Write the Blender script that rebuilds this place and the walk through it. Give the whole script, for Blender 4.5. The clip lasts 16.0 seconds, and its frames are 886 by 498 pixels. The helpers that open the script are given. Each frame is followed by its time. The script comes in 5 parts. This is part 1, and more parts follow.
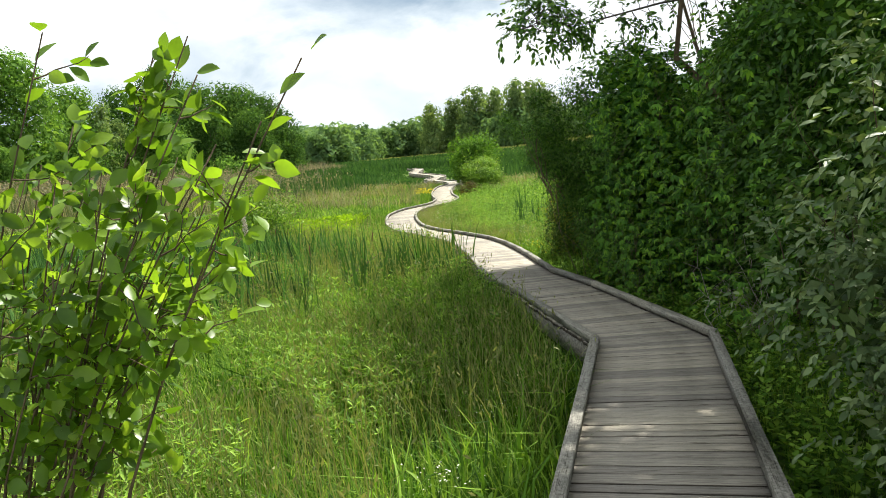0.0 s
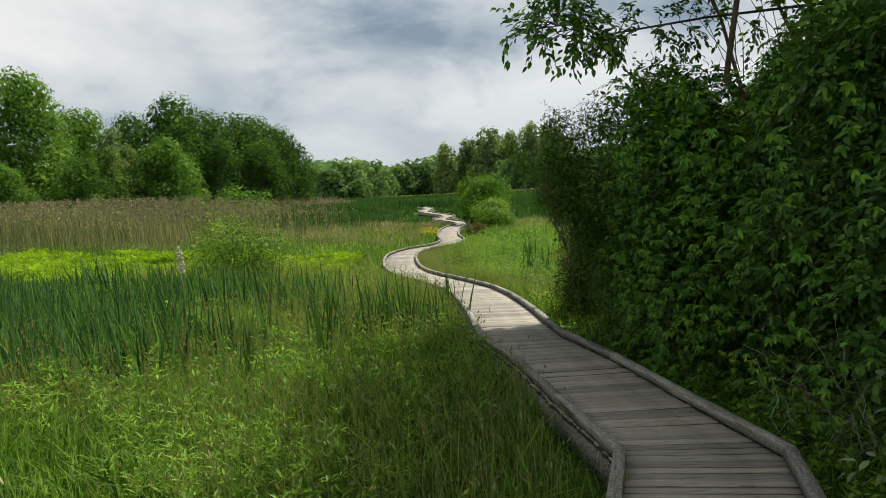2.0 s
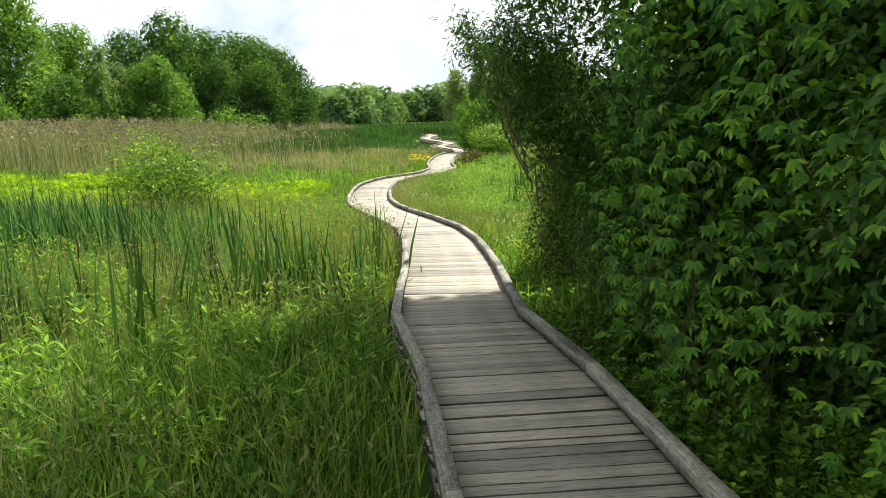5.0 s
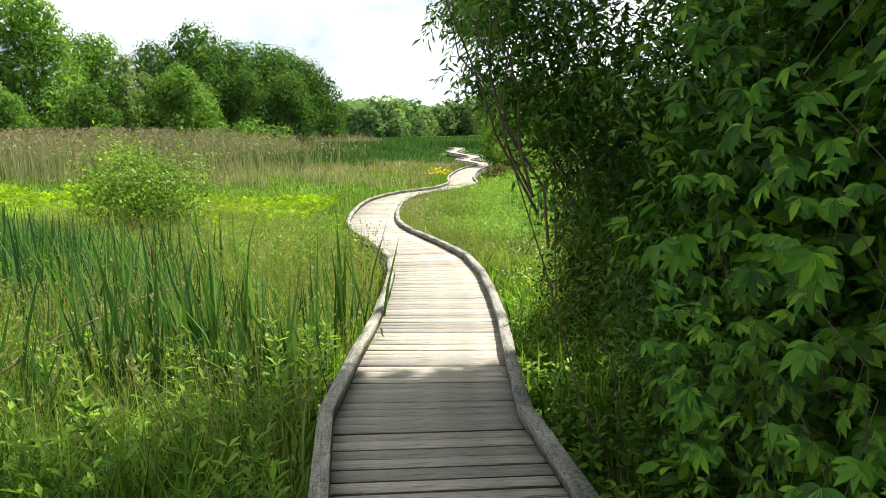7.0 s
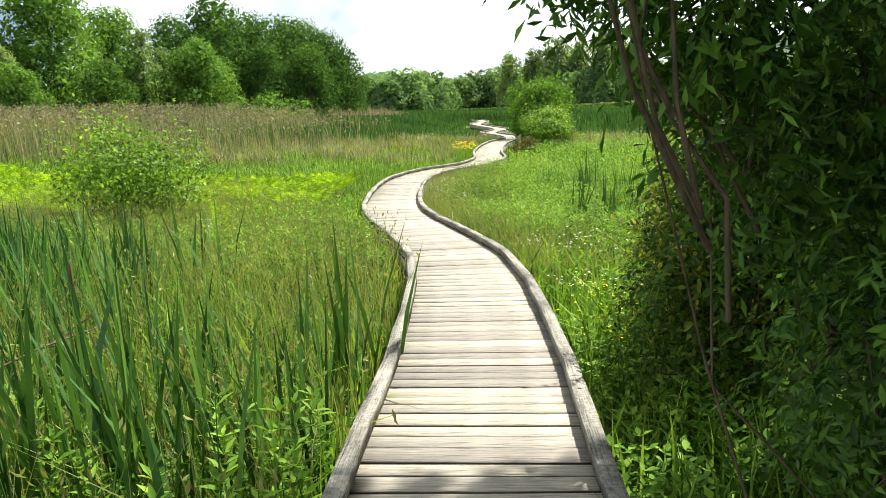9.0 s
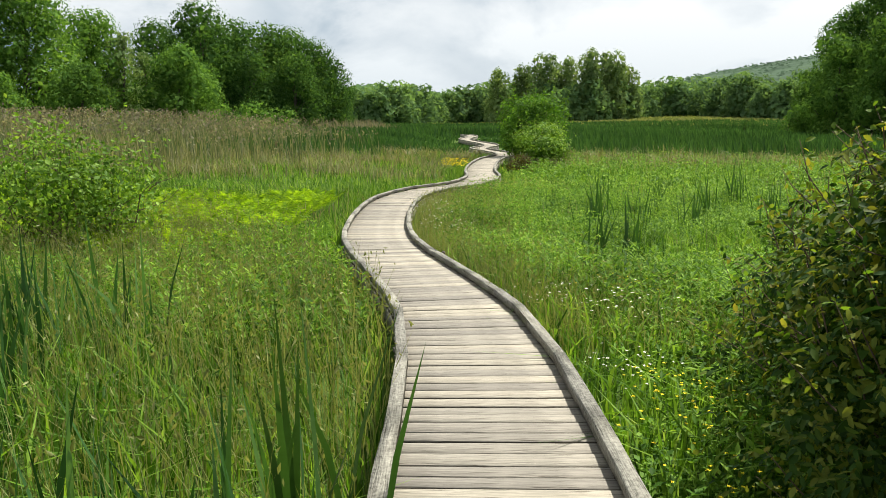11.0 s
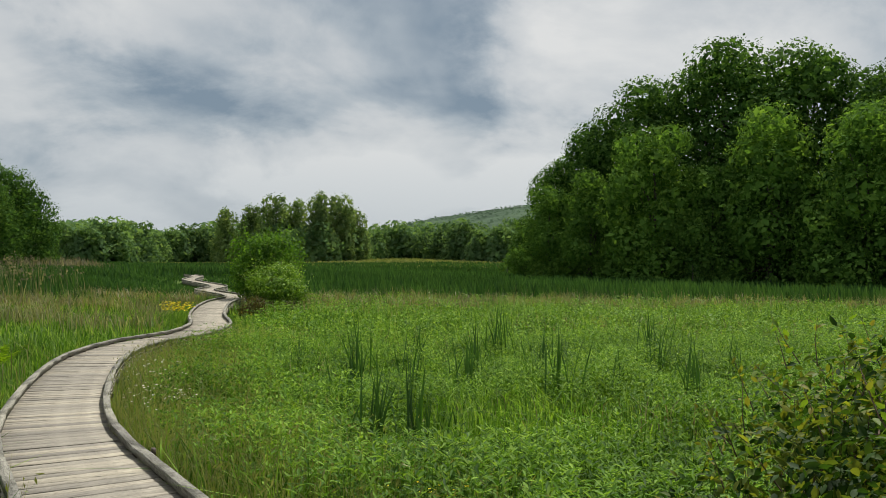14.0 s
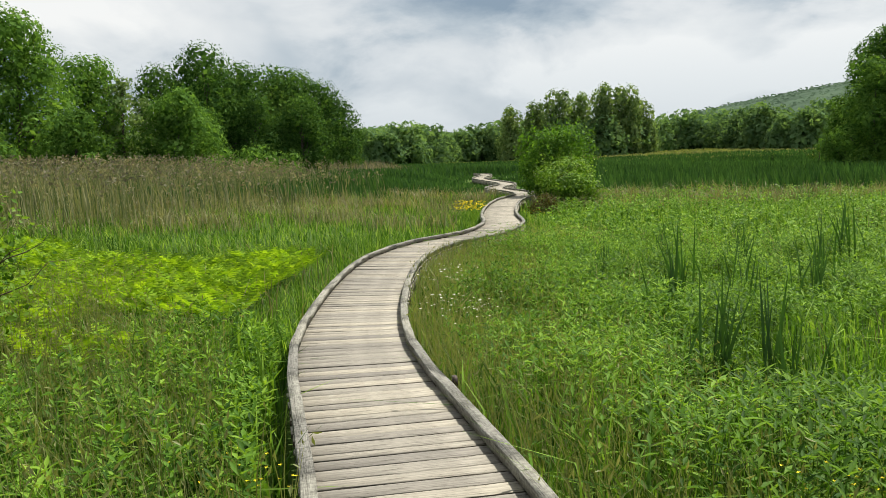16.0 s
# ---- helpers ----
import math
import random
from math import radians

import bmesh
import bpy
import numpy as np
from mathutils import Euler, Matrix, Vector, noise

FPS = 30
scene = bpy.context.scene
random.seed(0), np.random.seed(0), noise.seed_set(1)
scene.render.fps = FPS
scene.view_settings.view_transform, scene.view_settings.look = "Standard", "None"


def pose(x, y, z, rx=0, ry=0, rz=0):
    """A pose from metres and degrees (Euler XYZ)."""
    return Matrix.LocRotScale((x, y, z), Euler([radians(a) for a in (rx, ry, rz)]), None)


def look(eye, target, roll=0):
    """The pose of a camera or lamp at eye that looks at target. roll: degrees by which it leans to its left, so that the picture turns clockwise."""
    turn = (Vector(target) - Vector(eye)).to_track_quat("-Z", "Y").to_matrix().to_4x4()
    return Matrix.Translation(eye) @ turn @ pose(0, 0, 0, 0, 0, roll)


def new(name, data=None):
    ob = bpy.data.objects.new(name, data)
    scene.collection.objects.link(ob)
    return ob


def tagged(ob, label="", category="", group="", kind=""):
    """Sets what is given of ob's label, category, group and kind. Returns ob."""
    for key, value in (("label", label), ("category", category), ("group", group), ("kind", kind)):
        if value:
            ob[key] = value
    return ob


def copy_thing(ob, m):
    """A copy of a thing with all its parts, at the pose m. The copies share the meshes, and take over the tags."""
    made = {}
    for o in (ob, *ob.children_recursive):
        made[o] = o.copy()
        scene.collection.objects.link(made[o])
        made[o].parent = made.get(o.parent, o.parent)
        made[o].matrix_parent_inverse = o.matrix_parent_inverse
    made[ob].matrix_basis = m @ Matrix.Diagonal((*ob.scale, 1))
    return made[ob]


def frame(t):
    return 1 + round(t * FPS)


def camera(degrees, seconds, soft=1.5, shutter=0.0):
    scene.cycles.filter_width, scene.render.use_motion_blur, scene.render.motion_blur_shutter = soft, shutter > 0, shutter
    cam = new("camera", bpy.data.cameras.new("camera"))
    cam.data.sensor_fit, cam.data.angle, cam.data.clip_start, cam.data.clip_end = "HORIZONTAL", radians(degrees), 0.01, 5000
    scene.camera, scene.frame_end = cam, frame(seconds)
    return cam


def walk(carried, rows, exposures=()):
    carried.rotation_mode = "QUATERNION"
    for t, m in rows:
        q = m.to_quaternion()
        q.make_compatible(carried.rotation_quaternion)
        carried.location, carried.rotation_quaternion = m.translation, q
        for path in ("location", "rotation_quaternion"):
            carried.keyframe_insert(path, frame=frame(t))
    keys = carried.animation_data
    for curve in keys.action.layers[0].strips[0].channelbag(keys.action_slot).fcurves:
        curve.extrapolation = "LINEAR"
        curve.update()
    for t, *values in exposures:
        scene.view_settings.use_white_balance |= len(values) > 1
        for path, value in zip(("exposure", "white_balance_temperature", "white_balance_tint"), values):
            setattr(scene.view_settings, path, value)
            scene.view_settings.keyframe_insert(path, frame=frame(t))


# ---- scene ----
cam = camera(58.0, 16.0, 0.75)
PATH = [
    (0, (0.612, 0.111, 2.083), (0.526, 2.093, 1.83), -4.5),
    (0.5, (0.636, 0.669, 2.073), (0.547, 2.657, 1.878), -2.4),
    (1, (0.693, 1.177, 2.073), (0.597, 3.17, 1.936), -1.7),
    (1.5, (0.733, 1.739, 2.009), (0.622, 3.732, 1.88), -1.7),
    (2, (0.804, 2.269, 1.967), (0.698, 4.261, 1.814), -2.0),
    (2.5, (0.868, 2.854, 1.899), (0.771, 4.841, 1.693), -2.3),
    (3, (0.982, 3.401, 1.869), (0.94, 5.387, 1.635), -2.1),
    (5.5, (1.671, 6.673, 1.623), (1.513, 8.636, 1.276), -1.1),
    (6, (1.741, 7.288, 1.6), (1.576, 9.249, 1.242), -1.2),
    (6.5, (1.794, 7.833, 1.571), (1.618, 9.804, 1.279), -0.6),
    (7, (1.786, 8.407, 1.536), (1.574, 10.375, 1.244), -0.6),
    (7.5, (1.782, 8.967, 1.509), (1.557, 10.931, 1.206), -0.8),
    (8, (1.696, 9.492, 1.478), (1.428, 11.448, 1.154), -1.3),
    (10.5, (1.159, 11.851, 1.499), (0.894, 13.798, 1.127), -1.1),
    (11, (1.07, 12.388, 1.485), (0.84, 14.348, 1.161), 0.2),
    (11.5, (1.022, 12.873, 1.497), (0.89, 14.853, 1.248), 0.4),
    (12, (1.049, 13.462, 1.482), (1.216, 15.453, 1.383), 1.5),
    (12.5, (1.008, 13.808, 1.516), (1.354, 15.777, 1.514), 1.8),
    (13, (0.928, 14.269, 1.502), (1.386, 16.215, 1.568), 1.3),
    (13.5, (0.833, 14.762, 1.469), (1.285, 16.709, 1.54), 1.5),
    (14, (0.815, 15.217, 1.438), (1.245, 17.17, 1.469), 0.9),
    (14.5, (0.73, 15.689, 1.415), (0.952, 17.676, 1.344), 0.1),
    (15, (0.686, 16.108, 1.397), (0.645, 18.099, 1.209), -1.3),
    (15.5, (0.63, 16.528, 1.382), (0.399, 18.503, 1.171), -1.1),
    (16, (0.596, 16.893, 1.368), (0.327, 18.862, 1.142), -1.4),
]
walk(cam, [(t, look(eye, target, roll)) for t, eye, target, roll in PATH], [(0, 1.2), (0.5, 0.85), (1.0, 0.33), (1.5, 0.3), (2.5, 0.65), (3.0, 0.75), (5.5, 1.33), (6.0, 1.37), (7.0, 1.36), (7.5, 1.44), (8.0, 1.42), (10.5, 1.05), (11.5, 0.55),
      (12.0, 0.33), (12.5, 0.14), (13.5, 0.1), (14.0, 0.2), (15.0, 0.43), (16.0, 0.56)])

# ---------------------------------------------------------------- light
SUN_AZ, SUN_EL = 36.0, 55.0
world = bpy.data.worlds.new("cloudy_sky")
scene.world = world
world.use_nodes = True


def node(nt, kind, **values):
    n = nt.nodes.new(kind)
    for key, value in values.items():
        n.inputs[key.replace("_", " ")].default_value = value
    return n


def build_sky(nt):
    nt.nodes.clear()
    link = nt.links.new
    sky = nt.nodes.new("ShaderNodeTexSky")
    sky.sky_type, sky.sun_disc = "NISHITA", False
    sky.sun_elevation, sky.sun_rotation = radians(SUN_EL), radians(SUN_AZ)
    clear = node(nt, "ShaderNodeBackground", Strength=0.1)
    link(sky.outputs[0], clear.inputs["Color"])
    # a flat cloud deck seen in perspective
    co = nt.nodes.new("ShaderNodeTexCoord")
    sep = nt.nodes.new("ShaderNodeSeparateXYZ")
    link(co.outputs["Generated"], sep.inputs[0])
    low = nt.nodes.new("ShaderNodeMath"); low.operation = "MAXIMUM"; low.inputs[1].default_value = 0.0
    link(sep.outputs["Z"], low.inputs[0])
    add = nt.nodes.new("ShaderNodeMath"); add.operation = "ADD"; add.inputs[1].default_value = 0.42
    link(low.outputs[0], add.inputs[0])
    comb = nt.nodes.new("ShaderNodeCombineXYZ")
    for k in (0, 1):
        d = nt.nodes.new("ShaderNodeMath"); d.operation = "DIVIDE"
        link(sep.outputs[k], d.inputs[0]); link(add.outputs[0], d.inputs[1]); link(d.outputs[0], comb.inputs[k])
    shift = nt.nodes.new("ShaderNodeVectorMath"); shift.operation = "ADD"; shift.inputs[1].default_value = CLOUD_SHIFT
    link(comb.outputs[0], shift.inputs[0])
    big = node(nt, "ShaderNodeTexNoise", Scale=1.15, Detail=5.0, Roughness=0.5, Distortion=0.35)
    link(shift.outputs[0], big.inputs["Vector"])
    fine = node(nt, "ShaderNodeTexNoise", Scale=3.4, Detail=8.0, Roughness=0.6, Distortion=0.25)
    link(shift.outputs[0], fine.inputs["Vector"])
    # rounded heaps: cells whose outlines are broken up by the fine noise
    bend = nt.nodes.new("ShaderNodeVectorMath"); bend.operation = "MULTIPLY_ADD"; bend.inputs[1].default_value = (0.42, 0.42, 0.0)
    link(fine.outputs[1], bend.inputs[0]); link(shift.outputs[0], bend.inputs[2])
    heap = nt.nodes.new("ShaderNodeTexVoronoi"); heap.feature = "SMOOTH_F1"
    heap.inputs["Scale"].default_value, heap.inputs["Smoothness"].default_value = 2.3, 0.35
    link(bend.outputs[0], heap.inputs["Vector"])
    mix = nt.nodes.new("ShaderNodeMath"); mix.operation = "MULTIPLY_ADD"; mix.inputs[1].default_value = 0.3
    link(fine.outputs[0], mix.inputs[0]); link(big.outputs[0], mix.inputs[2])
    puff = nt.nodes.new("ShaderNodeMath"); puff.operation = "MULTIPLY_ADD"; puff.inputs[1].default_value = -0.32
    link(heap.outputs["Distance"], puff.inputs[0]); link(mix.outputs[0], puff.inputs[2])
    ramp = nt.nodes.new("ShaderNodeValToRGB")
    e = ramp.color_ramp.elements
    e[0].position, e[0].color = 0.335, (0.31, 0.41, 0.51, 1)
    e[1].position, e[1].color = 0.585, (1.18, 1.18, 1.15, 1)
    m = e.new(0.41); m.color = (0.62, 0.70, 0.76, 1)
    m = e.new(0.465); m.color = (0.88, 0.92, 0.94, 1)
    link(puff.outputs[0], ramp.inputs[0])
    cloud = node(nt, "ShaderNodeBackground", Strength=SKY)
    haze = nt.nodes.new("ShaderNodeValToRGB")
    h = haze.color_ramp.elements
    h[0].position, h[0].color = 0.0, (0.6, 0.68, 0.78, 1)
    h[1].position, h[1].color = 0.16, (1, 1, 1, 1)
    link(low.outputs[0], haze.inputs[0])
    dim = nt.nodes.new("ShaderNodeMixRGB"); dim.blend_type = "MULTIPLY"; dim.inputs[0].default_value = 1.0
    link(ramp.outputs[0], dim.inputs[1]); link(haze.outputs[0], dim.inputs[2])
    link(dim.outputs[0], cloud.inputs["Color"])
    both = nt.nodes.new("ShaderNodeMixShader"); both.inputs[0].default_value = 0.93
    link(clear.outputs[0], both.inputs[1]); link(cloud.outputs[0], both.inputs[2])
    out = nt.nodes.new("ShaderNodeOutputWorld")
    link(both.outputs[0], out.inputs[0])


SKY = 0.545
CLOUD_SHIFT = (3.1, 7.4, 0.0)
build_sky(world.node_tree)
sun = new("sun", bpy.data.lights.new("sun", "SUN"))
sun.data.energy, sun.data.angle, sun.data.color = 5.0, radians(0.6), (1.0, 0.95, 0.86)
sun.matrix_world = look((0, 0, 60), (-math.sin(radians(SUN_AZ)) * 50, -math.cos(radians(SUN_AZ)) * 50,
                                     60 - 50 * math.tan(radians(SUN_EL))))

# ---------------------------------------------------------------- materials


def shader(name, rough=0.6, spec=0.3):
    mat = bpy.data.materials.new(name)
    mat.use_nodes = True
    nt = mat.node_tree
    bsdf = nt.nodes["Principled BSDF"]
    bsdf.inputs["Roughness"].default_value = rough
    bsdf.inputs["Specular IOR Level"].default_value = spec
    return mat, nt, bsdf


def ramp_of(nt, fac, stops):
    r = nt.nodes.new("ShaderNodeValToRGB")
    e = r.color_ramp.elements
    e[0].position, e[0].color = stops[0][0], (*stops[0][1], 1)
    e[1].position, e[1].color = stops[-1][0], (*stops[-1][1], 1)
    for p, c in stops[1:-1]:
        e.new(p).color = (*c, 1)
    nt.links.new(fac, r.inputs[0])
    return r.outputs[0]


def mixed(nt, fac, a, b, mode="MIX"):
    m = nt.nodes.new("ShaderNodeMix")
    m.data_type, m.blend_type = "RGBA", mode
    for sock, val in ((0, fac), (6, a), (7, b)):
        if isinstance(val, (int, float)):
            m.inputs[sock].default_value = val
        elif isinstance(val, tuple):
            m.inputs[sock].default_value = (*val, 1)
        else:
            nt.links.new(val, m.inputs[sock])
    return m.outputs[2]


def noise_of(nt, scale, detail=4.0, rough=0.55, stretch=None, coord="Object"):
    co = nt.nodes.new("ShaderNodeTexCoord")
    src = co.outputs[coord]
    if stretch:
        mp = nt.nodes.new("ShaderNodeMapping")
        mp.inputs["Scale"].default_value = stretch
        nt.links.new(src, mp.inputs[0])
        src = mp.outputs[0]
    n = node(nt, "ShaderNodeTexNoise", Scale=scale, Detail=detail, Roughness=rough)
    nt.links.new(src, n.inputs["Vector"])
    return n.outputs[0]


def foliage(name, dark, mid, light, through_light=0.35, rough=0.5, patch=0.25, spec=0.25):
    """Leaves or blades: colour varies from leaf to leaf and, in patches, over the stand."""
    mat, nt, bsdf = shader(name, rough, spec)
    geo = nt.nodes.new("ShaderNodeNewGeometry")
    col = ramp_of(nt, geo.outputs["Random Per Island"], [(0.0, dark), (0.5, mid), (1.0, light)])
    n = node(nt, "ShaderNodeTexNoise", Scale=patch, Detail=3.0, Roughness=0.6)
    nt.links.new(geo.outputs["Position"], n.inputs["Vector"])
    tone = ramp_of(nt, n.outputs[0], [(0.3, (0.58, 0.6, 0.5)), (0.5, (0.98, 0.98, 0.8)), (0.7, (1.3, 1.2, 0.9))])
    col = mixed(nt, 1.0, col, tone, "MULTIPLY")
    n2 = node(nt, "ShaderNodeTexNoise", Scale=patch * 5.3, Detail=4.0, Roughness=0.65)
    nt.links.new(geo.outputs["Position"], n2.inputs["Vector"])
    col = mixed(nt, 1.0, col, ramp_of(nt, n2.outputs[0], [(0.3, (0.7, 0.74, 0.7)), (0.7, (1.15, 1.15, 1.1))]), "MULTIPLY")
    nt.links.new(col, bsdf.inputs["Base Color"])
    tr = nt.nodes.new("ShaderNodeBsdfTranslucent")
    warm = mixed(nt, 1.0, col, (1.25, 1.2, 0.55), "MULTIPLY")
    nt.links.new(warm, tr.inputs["Color"])
    mx = nt.nodes.new("ShaderNodeMixShader")
    mx.inputs[0].default_value = through_light
    nt.links.new(bsdf.outputs[0], mx.inputs[1])
    nt.links.new(tr.outputs[0], mx.inputs[2])
    nt.links.new(mx.outputs[0], nt.nodes["Material Output"].inputs["Surface"])
    return mat


def wood_material(name, dark, light, along, lichen=0.0):
    """Weathered grey timber; the grain runs along the given local axis."""
    mat, nt, bsdf = shader(name, 0.85, 0.15)
    st = [26.0, 26.0, 26.0]
    st[along] = 1.3
    info = nt.nodes.new("ShaderNodeObjectInfo")
    grain = noise_of(nt, 3.0, 6.0, 0.65, tuple(st))
    blot = noise_of(nt, 2.2, 4.0, 0.6)
    col = ramp_of(nt, grain, [(0.34, dark), (0.62, light)])
    col = mixed(nt, 0.35, col, ramp_of(nt, blot, [(0.3, tuple(c * 0.7 for c in dark)), (0.72, tuple(c * 1.15 for c in light))]))
    each = ramp_of(nt, info.outputs["Random"], [(0.0, (0.66, 0.66, 0.68)), (0.5, (0.94, 0.94, 0.93)), (1.0, (1.2, 1.18, 1.12))])
    col = mixed(nt, 1.0, col, each, "MULTIPLY")
    st[along] = 0.9
    crack = noise_of(nt, 5.5, 3.0, 0.5, tuple(st))
    col = mixed(nt, 1.0, col, ramp_of(nt, crack, [(0.33, (0.3, 0.28, 0.26)), (0.41, (1.0, 1.0, 1.0))]), "MULTIPLY")
    if lichen:
        spots = noise_of(nt, 42.0, 3.0, 0.6)
        col = mixed(nt, lichen, col, ramp_of(nt, spots, [(0.42, tuple(c * 0.45 for c in dark)), (0.52, tuple(c * 0.75 for c in light)), (0.66, (0.42, 0.43, 0.36))]))
    nt.links.new(col, bsdf.inputs["Base Color"])
    bump = node(nt, "ShaderNodeBump", Strength=0.8, Distance=0.006)
    both = nt.nodes.new("ShaderNodeMath"); both.operation = "ADD"
    nt.links.new(grain, both.inputs[0]); nt.links.new(crack, both.inputs[1])
    nt.links.new(both.outputs[0], bump.inputs["Height"])
    nt.links.new(bump.outputs[0], bsdf.inputs["Normal"])
    return mat


def bark_material(name, dark, light):
    mat, nt, bsdf = shader(name, 0.9, 0.1)
    n = noise_of(nt, 6.0, 6.0, 0.65, (4, 4, 0.8))
    nt.links.new(ramp_of(nt, n, [(0.3, dark), (0.7, light)]), bsdf.inputs["Base Color"])
    bump = node(nt, "ShaderNodeBump", Strength=0.6, Distance=0.02)
    nt.links.new(n, bump.inputs["Height"])
    nt.links.new(bump.outputs[0], bsdf.inputs["Normal"])
    return mat


def ground_material():
    mat, nt, bsdf = shader("meadow_ground", 0.95, 0.05)
    geo = nt.nodes.new("ShaderNodeNewGeometry")
    parts = []
    for s, d in ((0.05, 4.0), (0.6, 6.0), (9.0, 5.0)):
        n = node(nt, "ShaderNodeTexNoise", Scale=s, Detail=d, Roughness=0.6)
        nt.links.new(geo.outputs["Position"], n.inputs["Vector"])
        parts.append(n.outputs[0])
    a = ramp_of(nt, parts[0], [(0.35, (0.045, 0.10, 0.016)), (0.65, (0.075, 0.14, 0.022))])
    b = ramp_of(nt, parts[1], [(0.3, (0.035, 0.07, 0.014)), (0.7, (0.085, 0.15, 0.028))])
    c = ramp_of(nt, parts[2], [(0.3, (0.028, 0.05, 0.012)), (0.75, (0.10, 0.15, 0.035))])
    nt.links.new(mixed(nt, 0.45, mixed(nt, 0.5, a, b), c), bsdf.inputs["Base Color"])
    bump = node(nt, "ShaderNodeBump", Strength=0.8, Distance=0.08)
    nt.links.new(parts[2], bump.inputs["Height"])
    nt.links.new(bump.outputs[0], bsdf.inputs["Normal"])
    return mat


def plain(name, colour, rough=0.7, spread=0.15):
    mat, nt, bsdf = shader(name, rough, 0.2)
    geo = nt.nodes.new("ShaderNodeNewGeometry")
    col = ramp_of(nt, geo.outputs["Random Per Island"],
                  [(0.0, tuple(c * (1 - spread) for c in colour)), (1.0, tuple(min(1, c * (1 + spread)) for c in colour))])
    nt.links.new(col, bsdf.inputs["Base Color"])
    return mat


GROUND = ground_material()
PLANK = wood_material("weathered_plank", (0.165, 0.153, 0.128), (0.40, 0.372, 0.312), 0)
KERB = wood_material("weathered_kerb", (0.10, 0.097, 0.082), (0.34, 0.33, 0.285), 0, 0.25)
FASCIA = wood_material("stained_fascia", (0.08, 0.075, 0.06), (0.26, 0.245, 0.2), 0, 0.5)
# dark stock for the under-frame, also laid on plank sides as painted gap shade
UNDER = wood_material("dark_timber", (0.045, 0.04, 0.032), (0.12, 0.105, 0.085), 0)
BARK = bark_material("grey_bark", (0.035, 0.03, 0.024), (0.13, 0.11, 0.09))
TWIG = bark_material("brown_twig", (0.05, 0.038, 0.025), (0.16, 0.12, 0.08))
GRASS = foliage("meadow_grass", (0.035, 0.095, 0.014), (0.112, 0.24, 0.034), (0.3, 0.43, 0.12), 0.42, 0.6, patch=0.5, spec=0.12)
GRASS_DRY = foliage("dry_grass", (0.13, 0.125, 0.065), (0.22, 0.205, 0.125), (0.34, 0.315, 0.22), 0.25)
PALE_DRY = foliage("bleached_grass", (0.13, 0.15, 0.08), (0.24, 0.24, 0.16), (0.38, 0.37, 0.28), 0.3, 0.75, patch=0.5, spec=0.08)
CATTAIL = foliage("cattail_blade", (0.022, 0.068, 0.024), (0.05, 0.135, 0.042), (0.125, 0.25, 0.085), 0.32, 0.55, patch=0.6, spec=0.2)
FIELD = foliage("cattail_field", (0.03, 0.08, 0.03), (0.048, 0.112, 0.04), (0.07, 0.145, 0.05), 0.3, 0.8, patch=0.05, spec=0.05)
REED = foliage("reed_stem", (0.085, 0.125, 0.065), (0.16, 0.18, 0.115), (0.3, 0.285, 0.215), 0.3, 0.8, patch=0.15, spec=0.05)
PLUME = foliage("reed_plume", (0.15, 0.135, 0.125), (0.22, 0.2, 0.18), (0.32, 0.3, 0.26), 0.3, 0.85, patch=0.2, spec=0.03)
CLUMP = foliage("cattail_clump_blade", (0.022, 0.066, 0.018), (0.04, 0.105, 0.028), (0.075, 0.16, 0.04), 0.3, 0.55, patch=0.8, spec=0.2)
BROWN_LEAF = foliage("brown_shrub_leaf", (0.05, 0.05, 0.02), (0.09, 0.08, 0.028), (0.15, 0.125, 0.045), 0.3, 0.7, patch=0.8, spec=0.1)
FERN = foliage("sunny_fern", (0.12, 0.23, 0.014), (0.21, 0.36, 0.02), (0.33, 0.48, 0.045), 0.45, 0.7, patch=0.7, spec=0.1)
HERB = foliage("leafy_herb", (0.036, 0.096, 0.013), (0.108, 0.232, 0.028), (0.25, 0.41, 0.07), 0.4, 0.6, patch=0.6, spec=0.1)
FRESH = foliage("fresh_herb", (0.07, 0.16, 0.02), (0.145, 0.28, 0.036), (0.27, 0.42, 0.09), 0.4, 0.6, patch=0.7, spec=0.15)
HEDGE_LEAF = foliage("hedge_leaf", (0.028, 0.078, 0.014), (0.068, 0.165, 0.028), (0.155, 0.3, 0.052), 0.36, 0.55, patch=0.9, spec=0.25)
VINE_LEAF = foliage("vine_leaf", (0.02, 0.07, 0.01), (0.06, 0.175, 0.018), (0.19, 0.36, 0.035), 0.34, 0.55, patch=1.6, spec=0.18)
SILVER_LEAF = foliage("silver_leaf", (0.06, 0.11, 0.05), (0.11, 0.17, 0.085), (0.2, 0.27, 0.15), 0.3, 0.45, patch=1.5)
BRIGHT_LEAF = foliage("sunlit_shrub_leaf", (0.075, 0.165, 0.014), (0.145, 0.27, 0.024), (0.27, 0.41, 0.055), 0.56, 0.38, patch=2.0, spec=0.45)
RUSTY_LEAF = foliage("rusty_bush_leaf", (0.017, 0.048, 0.01), (0.042, 0.095, 0.017), (0.18, 0.21, 0.038), 0.4, 0.65, patch=1.5, spec=0.12)
TIP_LEAF = foliage("young_tip_leaf", (0.09, 0.18, 0.02), (0.15, 0.24, 0.03), (0.27, 0.24, 0.05), 0.52, 0.55, patch=1.5, spec=0.15)
BUSH_LEAF = foliage("bush_leaf", (0.055, 0.14, 0.016), (0.095, 0.215, 0.026), (0.165, 0.31, 0.05), 0.4, 0.65, patch=0.8, spec=0.1)
